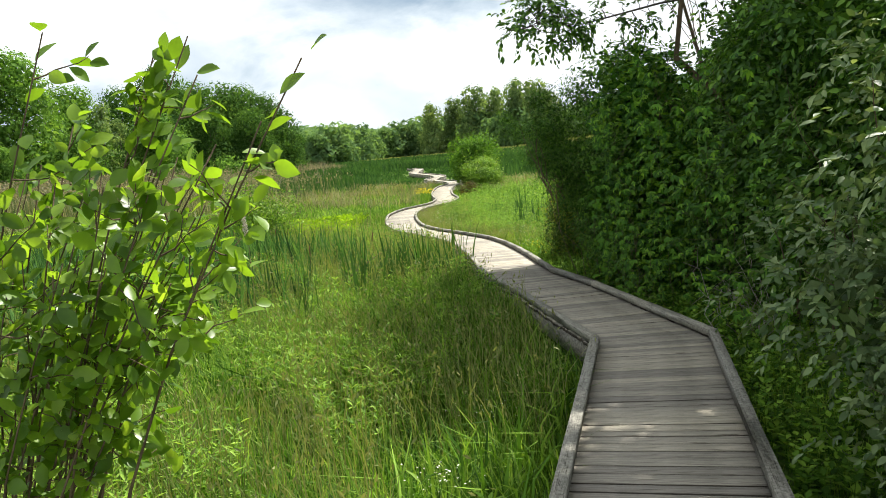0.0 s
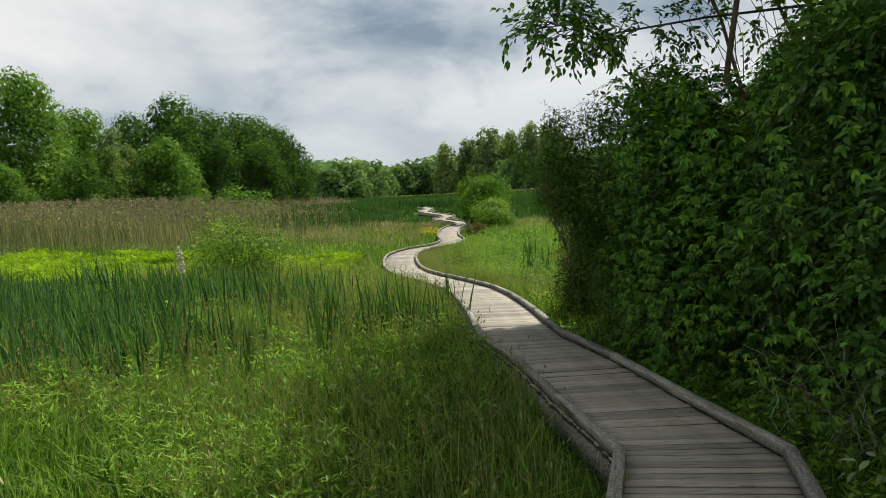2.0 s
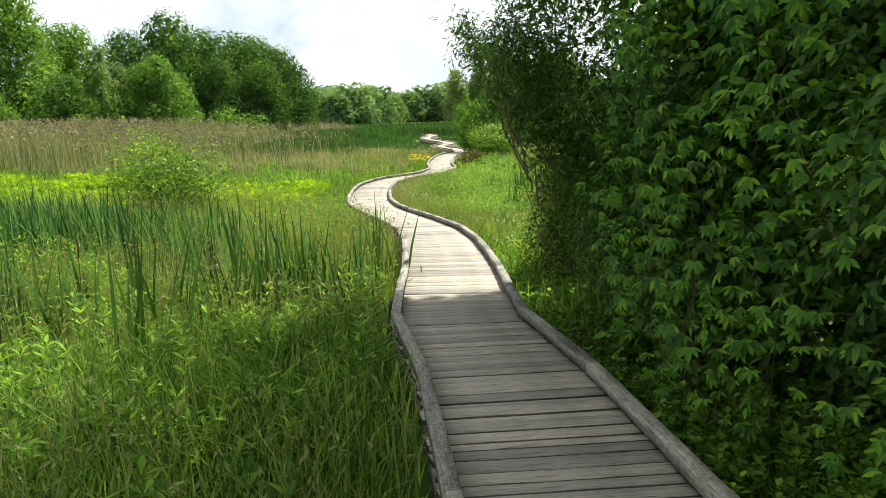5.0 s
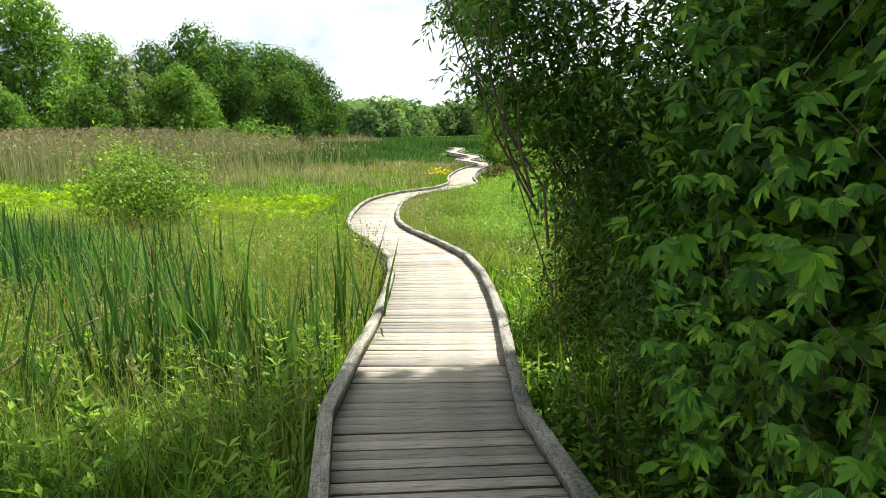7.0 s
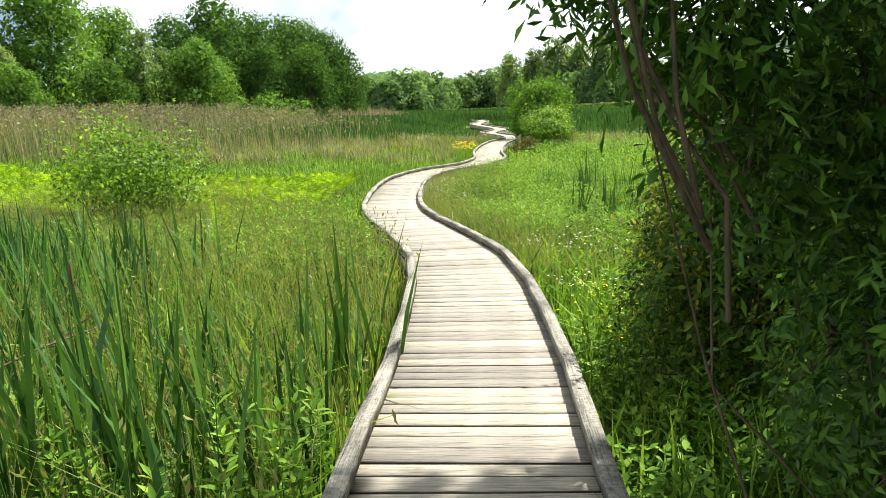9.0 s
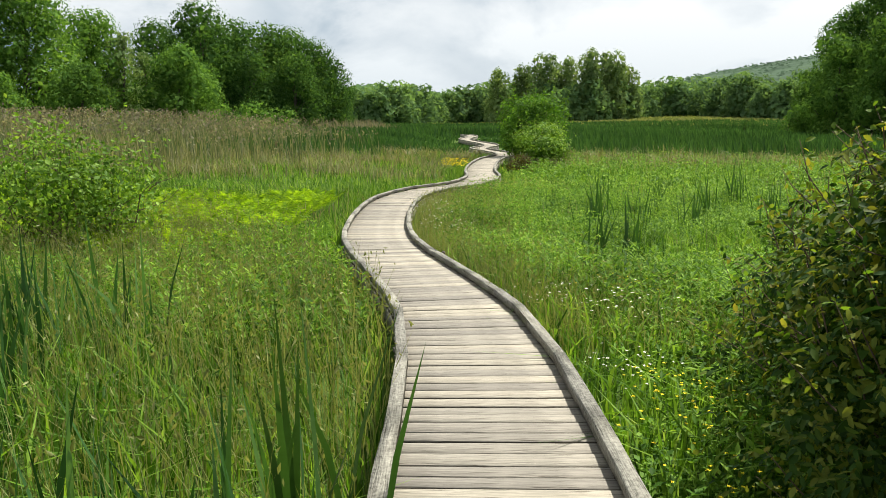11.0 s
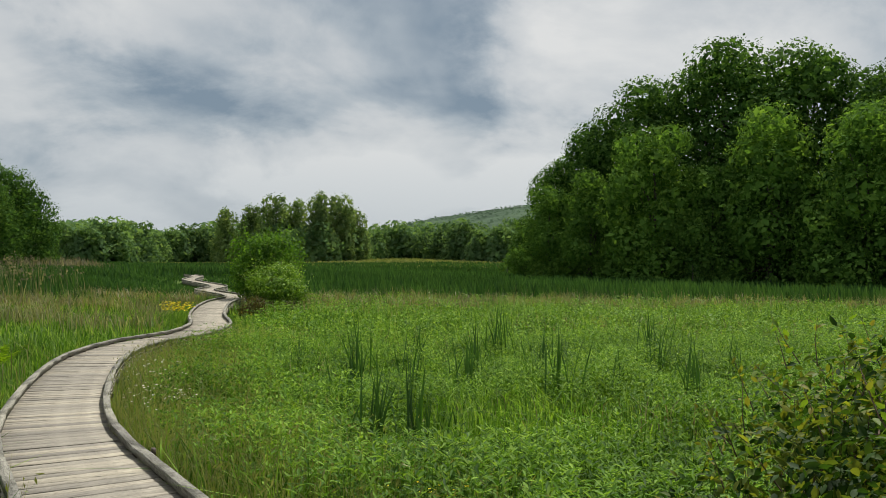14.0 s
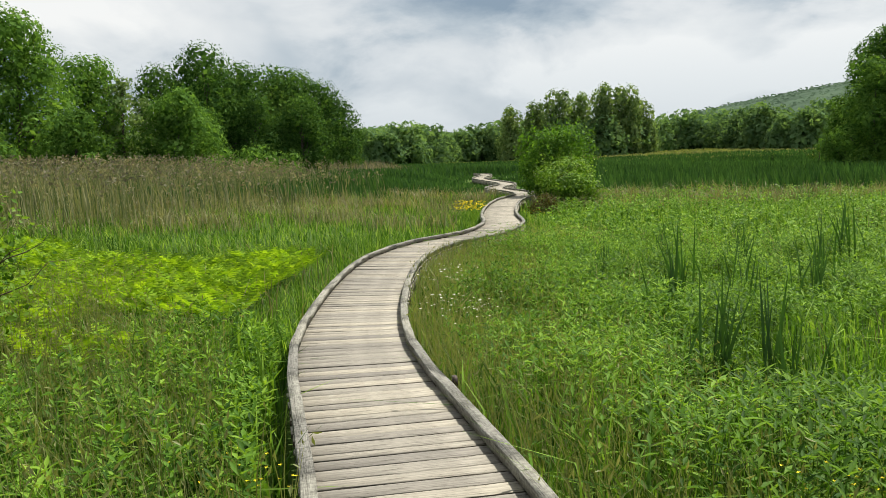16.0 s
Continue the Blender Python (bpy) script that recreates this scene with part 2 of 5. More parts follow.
TREE_DARK = foliage("dark_tree_leaf", (0.036, 0.09, 0.026), (0.066, 0.145, 0.042), (0.12, 0.225, 0.068), 0.42, 0.85, spec=0.04, patch=0.12)
TREE_MID = foliage("green_tree_leaf", (0.066, 0.143, 0.037), (0.108, 0.222, 0.053), (0.18, 0.32, 0.085), 0.42, 0.85, spec=0.04, patch=0.12)
TREE_GREY = foliage("grey_willow_leaf", (0.11, 0.18, 0.09), (0.165, 0.25, 0.125), (0.24, 0.33, 0.17), 0.45, 0.85, spec=0.04, patch=0.1)
# distance haze is mixed into these two leaf colours: paler and bluer
TREE_HAZY = foliage("hazy_wood_leaf", (0.1, 0.185, 0.1), (0.14, 0.24, 0.13), (0.185, 0.29, 0.155), 0.45, 0.85, spec=0.04, patch=0.03)
HAZY_HILL = foliage("hazy_hill_wood", (0.085, 0.14, 0.11), (0.095, 0.15, 0.12), (0.105, 0.165, 0.13), 0.3, 0.85, spec=0.04, patch=0.008)
PALE_GRASS = foliage("pale_meadow", (0.17, 0.2, 0.075), (0.22, 0.25, 0.1), (0.3, 0.31, 0.15), 0.3, patch=0.05)
PALE_FLUFF = plain("cattail_fluff", (0.6, 0.55, 0.44), 0.9)
DEAD_WOOD = bark_material("dead_grey_wood", (0.16, 0.14, 0.12), (0.36, 0.33, 0.29))
WHITE_PETAL = plain("white_petal", (0.62, 0.6, 0.5))
YELLOW_PETAL = plain("yellow_petal", (0.78, 0.63, 0.02))
BROWN_HEAD = plain("brown_seed_head", (0.10, 0.055, 0.025))
IRON = plain("rusty_iron", (0.06, 0.045, 0.035), 0.6)

# ---------------------------------------------------------------- builders
rng = np.random.default_rng(7)


def unit(v):
    return v / np.maximum(np.linalg.norm(v, axis=-1, keepdims=True), 1e-9)


def tri_mesh(name, verts, tris, mat, smooth=False):
    me = bpy.data.meshes.new(name)
    verts, tris = np.asarray(verts, np.float32), np.asarray(tris, np.int32)
    me.vertices.add(len(verts)); me.loops.add(tris.size); me.polygons.add(len(tris))
    me.vertices.foreach_set("co", verts.ravel())
    me.loops.foreach_set("vertex_index", tris.ravel())
    me.polygons.foreach_set("loop_start", np.arange(0, tris.size, 3, dtype=np.int32))
    if smooth:
        me.polygons.foreach_set("use_smooth", np.ones(len(tris), bool))
    me.update(calc_edges=True)
    me.validate()
    me.materials.append(mat)
    return me


def joined(*pieces):
    vs, ts, n = [], [], 0
    for v, t in pieces:
        vs.append(v); ts.append(t + n); n += len(v)
    return np.concatenate(vs), np.concatenate(ts)


def part(name, geo, mat, parent, label="", smooth=False):
    me = geo if isinstance(geo, bpy.types.Mesh) else tri_mesh(name, geo[0], geo[1], mat, smooth)
    ob = new(name, me)
    ob.parent = parent
    return tagged(ob, label) if label else ob


def stamp(shape, tris, base, along, side, up, size):
    """A template in (along, side, up) placed at each base."""
    size = np.asarray(size, float).reshape(-1, 1, 1) if np.ndim(size) else float(size)
    v = base[:, None, :] + size * (shape[None, :, 0:1] * along[:, None, :] + shape[None, :, 1:2] * side[:, None, :]
                                   + shape[None, :, 2:3] * up[:, None, :])
    t = tris[None] + (np.arange(len(base)) * len(shape))[:, None, None]
    return v.reshape(-1, 3), t.reshape(-1, 3)


RHOMB = np.array([(0, 0, 0), (.5, -.3, .06), (1, 0, -.04), (.5, .3, .06)])
RHOMB_T = np.array([(0, 1, 2), (0, 2, 3)])
LEAF = np.array([(0, 0, 0), (.3, -.22, .06), (.3, .22, .06), (.5, 0, -.01), (.66, -.2, .03), (.66, .2, .03), (1, 0, -.1)])
LEAF_T = np.array([(0, 1, 3), (0, 3, 2), (1, 4, 3), (3, 4, 6), (3, 6, 5), (3, 5, 2)])


_E = [(.1, .1), (.25, .22), (.45, .29), (.65, .27), (.85, .14)]
ROUND_LEAF = np.array([(0, 0, 0)] + [(a, -b, .25 * b - .12 * a * a) for a, b in _E] + [(a, 0, -.12 * a * a) for a, b in _E]
                      + [(a, b, .25 * b - .12 * a * a) for a, b in _E] + [(1, 0, -.13)])
ROUND_LEAF_T = np.array([(0, 1, 6), (0, 6, 11)] + [t for k in range(4) for t in ((1 + k, 2 + k, 7 + k), (1 + k, 7 + k, 6 + k), (6 + k, 7 + k, 12 + k), (6 + k, 12 + k, 11 + k))]
                        + [(5, 16, 10), (10, 16, 15)])


def leaf_cloud(base, normal, size, template="rhomb", droop=0.3, wild=0.6):
    n = len(base)
    nor = unit(normal + wild * rng.normal(size=(n, 3)))
    way = rng.normal(size=(n, 3)) + np.array([0, 0, -droop])
    along = unit(way - (way * nor).sum(1, keepdims=True) * nor)
    side = np.cross(nor, along)
    shp, tr = {"rhomb": (RHOMB, RHOMB_T), "narrow": (RHOMB * np.array([1, .5, 1]), RHOMB_T), "slim": (RHOMB * np.array([1, .34, 1]), RHOMB_T)}.get(template, (LEAF, LEAF_T))
    return stamp(shp, tr, base, along, side, nor, size)


def spray_cloud(base, normal, leaf, reach, per=10, template="leaf", droop=.55, lift=.5, rise=.15):
    """Leafy sprays: each a short arching twig with paired leaves, their faces turned up and out."""
    n = len(base)
    axis = unit(normal * .8 + rng.normal(size=(n, 3)) * .45 + np.array([0, 0, rise]))
    side = unit(np.cross(axis, np.array([[0, 0, 1.0]]) + rng.normal(size=(n, 3)) * .25))
    down = np.array([[0, 0, -1.0]])
    reach = (reach * rng.uniform(.6, 1.3, n))[:, None]
    shp, tr = (LEAF, LEAF_T) if template == "leaf" else (RHOMB * np.array([1, .8 if template == "rhomb" else .42, 1]), RHOMB_T)
    pieces = []
    for k in range(per):
        f = (k + .6) / per
        p = base + axis * reach * f + down * reach * droop * f * f + rng.normal(size=(n, 3)) * leaf * .12
        s = 1 if k % 2 else -1
        way = unit(axis * (.45 + .5 * f) + side * s * (.95 - .6 * f) + down * (.25 + .5 * f) + rng.normal(size=(n, 3)) * .28)
        face = unit(normal * .55 + np.array([0, 0, lift]) + rng.normal(size=(n, 3)) * .33)
        face = unit(face - (face * way).sum(1, keepdims=True) * way)
        pieces.append(stamp(shp, tr, p, way, np.cross(face, way), face, leaf * rng.uniform(.65, 1.2, n)))
    return joined(*pieces)


def blades(base, height, width, lean, bend=0.5):
    """Grass blades: base points, heights, widths and leaning vectors (xy, part of the height)."""
    n = len(base)
    h, w = height[:, None], width[:, None]
    a = rng.uniform(0, 2 * np.pi, n)
    s = np.stack([np.cos(a), np.sin(a), 0 * a], 1) * w * .5
    off = np.concatenate([lean, np.zeros((n, 1))], 1) * h
    up = np.array([[0, 0, 1.0]])
    mid = base + up * h * .55 + off * (1 - bend) * .6
    drop = 1 - 0.35 * np.clip(np.linalg.norm(lean, axis=1, keepdims=True), 0, 1)
    tip = base + up * h * drop + off
    v = np.stack([base - s * .8, base + s * .8, mid - s, mid + s, tip], 1).reshape(-1, 3)
    t = np.array([(0, 1, 3), (0, 3, 2), (2, 3, 4)])[None] + (np.arange(n) * 5)[:, None, None]
    return v, t.reshape(-1, 3)


def tube(path, radii, sides=6):
    path, radii = np.asarray(path, float), np.asarray(radii, float)
    d = unit(np.gradient(path, axis=0))
    ref = np.array([0.31, 0.95, 0.05])
    s = unit(np.cross(d, ref)); u = np.cross(s, d)
    a = np.arange(sides) * 2 * np.pi / sides
    v = path[:, None] + radii[:, None, None] * (np.cos(a)[None, :, None] * s[:, None] + np.sin(a)[None, :, None] * u[:, None])
    t = []
    for i in range(len(path) - 1):
        for k in range(sides):
            p, q = i * sides + k, i * sides + (k + 1) % sides
            t += [(p, q, q + sides), (p, q + sides, p + sides)]
    m = (len(path) - 1) * sides
    t += [(m, m + k, m + k + 1) for k in range(1, sides - 1)]
    return v.reshape(-1, 3), np.array(t)


def limb(a, b, r0, r1, sides=5, wob=0.06, n=5):
    a, b = np.asarray(a, float), np.asarray(b, float)
    f = np.linspace(0, 1, n)[:, None]
    p = a + (b - a) * f + rng.normal(size=(n, 3)) * wob * np.linalg.norm(b - a) * np.sin(np.pi * f)
    return tube(p, np.linspace(r0, r1, n), sides)


# ---------------------------------------------------------------- the line of the boardwalk
LINE = np.array([(-1.4, -10.0), (.03, -3.0), (1.44, 3.8), (2.185, 7.43), (1.9, 9.1), (1.63, 10.8), (1.245, 12.48), (1.04, 14.96), (.72, 17.6), (.43, 19.1),
                 (-.11, 20.75), (-1.2, 23.85), (-1.87, 27.27), (-2.17, 30.9), (-1.77, 33.46), (-.95, 35.3), (-.65, 38.0), (-1.0, 41.5), (-1.15, 46.5),
                 (-1.0, 50.5), (-.5, 54.0), (-1.2, 57.5), (-2.6, 62.5), (-2.2, 69.0), (-4.5, 79.0), (-5.5, 85.0), (-5.7, 96.0), (-7.2, 104.0)])


def smoothed(points, first, step):
    """The line with its later part turned into an even curve of short straights; the corner before it stays sharp."""
    out = [tuple(p) for p in points[:first + 1]]
    for i in range(first, len(points) - 1):
        p0 = points[max(i - 1, first)]
        p1, p2, p3 = points[i], points[i + 1], points[min(i + 2, len(points) - 1)]
        n = max(1, round(np.linalg.norm(p2 - p1) / step))
        for k in range(1, n + 1):
            t = k / n
            q = .5 * (2 * p1 + (p2 - p0) * t + (2 * p0 - 5 * p1 + 4 * p2 - p3) * t * t + (3 * p1 - p0 - 3 * p2 + p3) * t ** 3)
            out.append(tuple(q))
    return np.array(out)


LINE = smoothed(LINE, 3, 1.15)
HALF, GROUND_Z = 0.572, -0.36


def deck_z(y):
    """The deck runs gently down from the bank into the marsh, then level."""
    return 0.03 * (12.0 - float(np.clip(y, -4.0, 26.0)))


def line_offset(d):
    """The line moved sideways by d (to the right), mitred at the corners."""
    g = unit(np.diff(LINE, axis=0))
    nr = np.stack([g[:, 1], -g[:, 0]], 1)
    out = [LINE[0] + nr[0] * d]
    for i in range(1, len(LINE) - 1):
        m = unit(nr[i - 1] + nr[i])
        out.append(LINE[i] + m * d / (m @ nr[i]))
    out.append(LINE[-1] + nr[-1] * d)
    return np.array(out)


def gap_to_line(x, y):
    """Signed distance from the boardwalk's middle: to its right positive."""
    p = np.stack([np.asarray(x, float), np.asarray(y, float)], -1)
    best, sign = np.full(len(p), 1e9), np.ones(len(p))
    for a, b in zip(LINE[:-1], LINE[1:]):
        d = b - a
        f = np.clip(((p - a) @ d) / (d @ d), 0, 1)
        q = p - (a + f[:, None] * d)
        r = np.linalg.norm(q, axis=1)
        s = np.sign(q[:, 0] * d[1] - q[:, 1] * d[0])
        sign = np.where(r < best, s, sign); best = np.minimum(r, best)
    return best * sign


def ground_z(x, y):
    """Marsh floor: almost level, with a bank near the start and a rise at the far side."""
    x, y = np.asarray(x, float), np.asarray(y, float)
    z = GROUND_Z + 0.05 * np.sin(x * .9 + 1.3) * np.sin(y * .7) + 0.03 * (12.0 - np.clip(y, -4.0, 26.0))
    far = np.clip((np.hypot(x, y - 15) - 130) / 120, 0, 1)
    return z + far * 2.4 * np.clip((x + 20) / 60, 0, 1)


# ---------------------------------------------------------------- ground
def build_ground():
    k = np.linspace(-1, 1, 141)
    ax = np.sign(k) * (np.abs(k) * 40 + np.abs(k) ** 6 * 2960)
    X, Y = np.meshgrid(ax, ax + 15, indexing="ij")
    V = np.stack([X, Y, ground_z(X, Y)], -1).reshape(-1, 3)
    n = len(ax)
    i = np.arange(n - 1)
    I, J = np.meshgrid(i, i, indexing="ij")
    q = (I * n + J).ravel()
    T = np.concatenate([np.stack([q, q + n, q + n + 1], 1), np.stack([q, q + n + 1, q + 1], 1)])
    ob = new("ground", tri_mesh("ground", V, T, GROUND, True))
    tagged(ob, "green marsh meadow ground reaching to the horizon", "ground", kind="structure")


build_ground()

# ---------------------------------------------------------------- hills and far woods
def polar(bearing, distance, z=None):
    """A place seen from the middle of the walk, by compass bearing from straight ahead."""
    b = radians(bearing - 1.4)
    x, y = 0.8 + distance * math.sin(b), 16.0 + distance * math.cos(b)
    return np.array([x, y, float(ground_z(x, y)) if z is None else z])


def build_hill(name, label, b0, b1, dist, depth, crest, mat, clump):
    """A long wooded hill: a crest line over bearings, covered with tree clumps."""
    nb, nd = 90, 14
    V = []
    for i in range(nb):
        f = i / (nb - 1)
        b = b0 + (b1 - b0) * f
        top = np.interp(b, [c[0] for c in crest], [c[1] for c in crest])
        for j in range(nd):
            g = j / (nd - 1)
            p = polar(b, dist + depth * g, 0)
            p[2] = -1 + top * math.sin(g * math.pi / 2) * (1 + 0.03 * noise.noise(Vector(p) * 0.02))
            V.append(p)
    V = np.array(V)
    i, j = np.meshgrid(np.arange(nb - 1), np.arange(nd - 1), indexing="ij")
    q = (i * nd + j).ravel()
    T = np.concatenate([np.stack([q, q + nd, q + nd + 1], 1), np.stack([q, q + nd + 1, q + 1], 1)])
    a, b_, c = V[T[:, 0]], V[T[:, 1]], V[T[:, 2]]
    pick = rng.integers(0, len(T), 9000)
    u = rng.uniform(size=(9000, 2)); u = np.where(u.sum(1, keepdims=True) > 1, 1 - u, u)
    P = a[pick] + u[:, :1] * (b_[pick] - a[pick]) + u[:, 1:] * (c[pick] - a[pick])
    L = leaf_cloud(P + rng.normal(size=P.shape) * clump * .2, np.tile([0, -.5, .8], (len(P), 1)), clump * rng.uniform(.6, 1.3, len(P)), wild=.12)
    ob = new(name, tri_mesh(name, *joined((V, T), L), mat))
    tagged(ob, label, "hill", kind="structure")


build_hill("backdrop_hill", "long haze-blue wooded ridge far behind the marsh", -2, 48, 900, 700,
           [(-2, 14), (6.5, 38), (12, 78), (17.5, 102), (21.5, 118), (28, 136), (48, 130)], HAZY_HILL, 7)
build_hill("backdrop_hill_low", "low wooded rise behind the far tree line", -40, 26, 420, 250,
           [(-40, 14), (-16, 20), (-11, 25), (-7, 20), (0, 15), (8, 20), (26, 28)], TREE_HAZY, 6)


# ---------------------------------------------------------------- trees
def crown_points(n, lobes, shell=0.62):
    """Leaf places and outward directions on a heap of lobes (x, y, z, rx, rz)."""
    lobes = np.array(lobes)
    wgt = lobes[:, 3] * lobes[:, 4]
    k = rng.choice(len(lobes), n, p=wgt / wgt.sum())
    d = unit(rng.normal(size=(n, 3)))
    r = shell + (1.04 - shell) * np.sqrt(rng.uniform(size=n))
    rad = np.stack([lobes[k, 3], lobes[k, 3], lobes[k, 4]], 1)
    wob = 1 + 0.12 * np.sin(d[:, :1] * 7 + k[:, None]) * np.cos(d[:, 2:] * 6)
    return lobes[k, :3] + d * rad * r[:, None] * wob, unit(d / rad)


def make_tree(name, label, height, width, mat, leaves=6500, leaf=0.42, low=0.12, lobes=16, lean=0.0, upright=False, category="tree"):
    base = new(name)
    tagged(base, label, category)
    lob = []
    for i in range(lobes):
        f = (i + .5) / lobes
        z = height * (low + (0.93 - low) * f)
        spread = width * .5 * math.sqrt(max(.05, 1 - (2 * f - .72) ** 2 / 1.75))
        ang = i * 2.4 + rng.uniform(-.5, .5)
        rad = spread * rng.uniform(.3, .68)
        r = width * rng.uniform(.19, .28) * (1.0 - .25 * f)
        lob.append((rad * math.cos(ang) + lean * f, rad * math.sin(ang), z, r, r * (1.7 if upright else rng.uniform(.7, 1.0))))
    wood = [tube([(0, 0, -.3), (.03 * width, 0, height * .2), (0, .02 * width, height * .5), (lean * .7, 0, height * .8)],
                 [height * .022, height * .016, height * .011, height * .004], 7)]
    part("trunk", wood[0], BARK, base, "rough grey bark trunk", True)
    for x, y, z, r, _ in lob[::3]:
        part("limb", limb((lean * .3, 0, max(z * .55, height * .08)), (x, y, z), height * .008, height * .002, 5), BARK, base, smooth=True)
    P, N = crown_points(leaves, lob)
    keep = P[:, 2] > height * low * .35
    P, N = P[keep], N[keep]
    part("crown", leaf_cloud(P, N + np.array([0, 0, .25]), leaf * .62 * rng.uniform(.6, 1.25, len(P)), wild=.55), mat, base)
    heart = np.array(lob) * np.array([1, 1, 1, .8, .8])
    P, N = crown_points(leaves // 5, heart, .45)
    keep = P[:, 2] > height * low * .35
    P, N = P[keep], N[keep]
    part("inner_crown", leaf_cloud(P, N, leaf * 1.6 * rng.uniform(.7, 1.2, len(P)), wild=.4), mat, base)
    return base


def plant_out(ob, spots, group):
    """The first spot takes the thing itself, the rest take copies: x, y, turn, size."""
    tagged(ob, group=group)
    for i, (x, y, turn, size) in enumerate(spots):
        m = pose(x, y, float(ground_z(x, y)), 0, 0, turn)
        if i:
            c = copy_thing(ob, m)
            c.scale = (size, size, size)
        else:
            first = (m, size)
    ob.matrix_world = first[0]
    ob.scale = (first[1],) * 3


def spots_of(rows):
    return [(*polar(b, d)[:2], (b * 37 + d * 13) % 360, s) for b, d, s in rows]


plant_out(make_tree("broadleaf_tree", "tall light-green broadleaf tree at the marsh edge", 16, 12, TREE_MID, 15000, .46, low=.04, lobes=22),
          spots_of([(-33.5, 84, 1.04), (-39, 82, 1.0), (-45, 80, .95), (-29.5, 92, .86), (-51, 82, 1.0)]), "trees at the marsh edge")
plant_out(make_tree("young_tree", "slim grey-green young tree among taller trees", 11, 5, TREE_GREY, 3200, .38, lobes=13),
          spots_of([(-27.6, 90, 1.05), (-26.2, 95, .9), (-36.5, 78, .8)]), "trees at the marsh edge")
plant_out(make_tree("rounded_tree", "yellow-green rounded tree at the marsh edge", 9, 9, TREE_MID, 8500, .44, low=.03),
          spots_of([(-24.2, 82, 1.0), (-22.8, 86, .85), (-30.5, 76, .75), (-36, 74, .7)]), "trees at the marsh edge")
plant_out(make_tree("dark_oak_tree", "dense dark-green oak in a tight grove", 16.5, 14, TREE_DARK, 12500, .5, low=.02, lobes=30),
          spots_of([(-22.4, 110, 1.04), (-25.2, 116, .92), (-20.2, 114, .93), (-18.0, 116, .92), (-16.2, 117, .89), (-14.7, 116, .80), (-19.2, 108, .66), (-16.0, 110, .66), (-13.6, 118, .66), (-22, 124, .95), (-17.2, 126, .88)]),
          "dark grove")
plant_out(make_tree("low_bush", "low yellow-green willow bush before the dark grove", 3.6, 6, TREE_MID, 2200, .3, low=.02, lobes=10, category="bush"),
          spots_of([(-19.6, 76, 1.0), (-17.5, 78, .85), (-21.5, 72, .7)]), "bushes before the grove")

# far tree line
plant_out(make_tree("far_tree", "rounded green tree in the far tree line", 12, 16, TREE_HAZY, 2300, 1.5, low=.0, lobes=13),
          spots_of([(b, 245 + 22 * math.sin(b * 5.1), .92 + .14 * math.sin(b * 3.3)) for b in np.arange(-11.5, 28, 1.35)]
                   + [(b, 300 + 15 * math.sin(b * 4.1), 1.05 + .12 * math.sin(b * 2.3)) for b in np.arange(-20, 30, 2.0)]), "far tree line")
plant_out(make_tree("far_willow", "tall feathery grey-green willow beyond the field", 19, 12, TREE_GREY, 4800, 1.0, low=.02, lobes=18, upright=True),
          spots_of([(-1.4, 232, .80), (.4, 236, .86), (2.0, 228, .98), (3.4, 232, .92), (5.0, 226, 1.0), (6.4, 230, .98), (7.6, 236, .78)]), "willows beyond the field")
# grove on the right-hand side of the marsh
plant_out(make_tree("grove_tree", "big dark broadleaf tree of a tall grove", 21, 15, TREE_DARK, 20000, .54, low=.02, lobes=26),
          spots_of([(33.5, 84, 1.17), (28.4, 86, 1.02), (38.5, 82, 1.1), (24.8, 88, .84), (22.4, 90, .66), (43, 80, .96), (48, 80, 1.0), (36, 95, 1.0), (54, 78, 1.0)]), "tall grove")
plant_out(make_tree("grove_edge_tree", "leafy mid-green tree at the edge of a grove", 14, 11, TREE_MID, 13500, .46, low=.01, lobes=20),
          spots_of([(28.8, 74, 1.04), (36.6, 72, 1.1), (42, 70, 1.08), (21.6, 82, .72), (32.8, 74, .78), (24.6, 78, .78), (47, 70, 1.0), (20, 88, .5)]), "tall grove")
plant_out(make_tree("field_sapling", "small dark sapling standing in the far field", 3.4, 2.2, TREE_DARK, 700, .22, low=.02, lobes=8, category="sapling"),
          spots_of([(18.6, 96, 1.05), (15.8, 98, .6), (13.6, 102, .45), (10.8, 104, .5), (22.6, 82, .95), (27.5, 76, .9), (31.5, 70, .9)]), "saplings in the field")


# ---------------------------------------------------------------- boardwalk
EDGE_SHADE = np.array([1] * 8 + [0] * 10 + [1, 1], np.int32)  # gap shade put in as colour: planks' sides and undersides take the dark timber


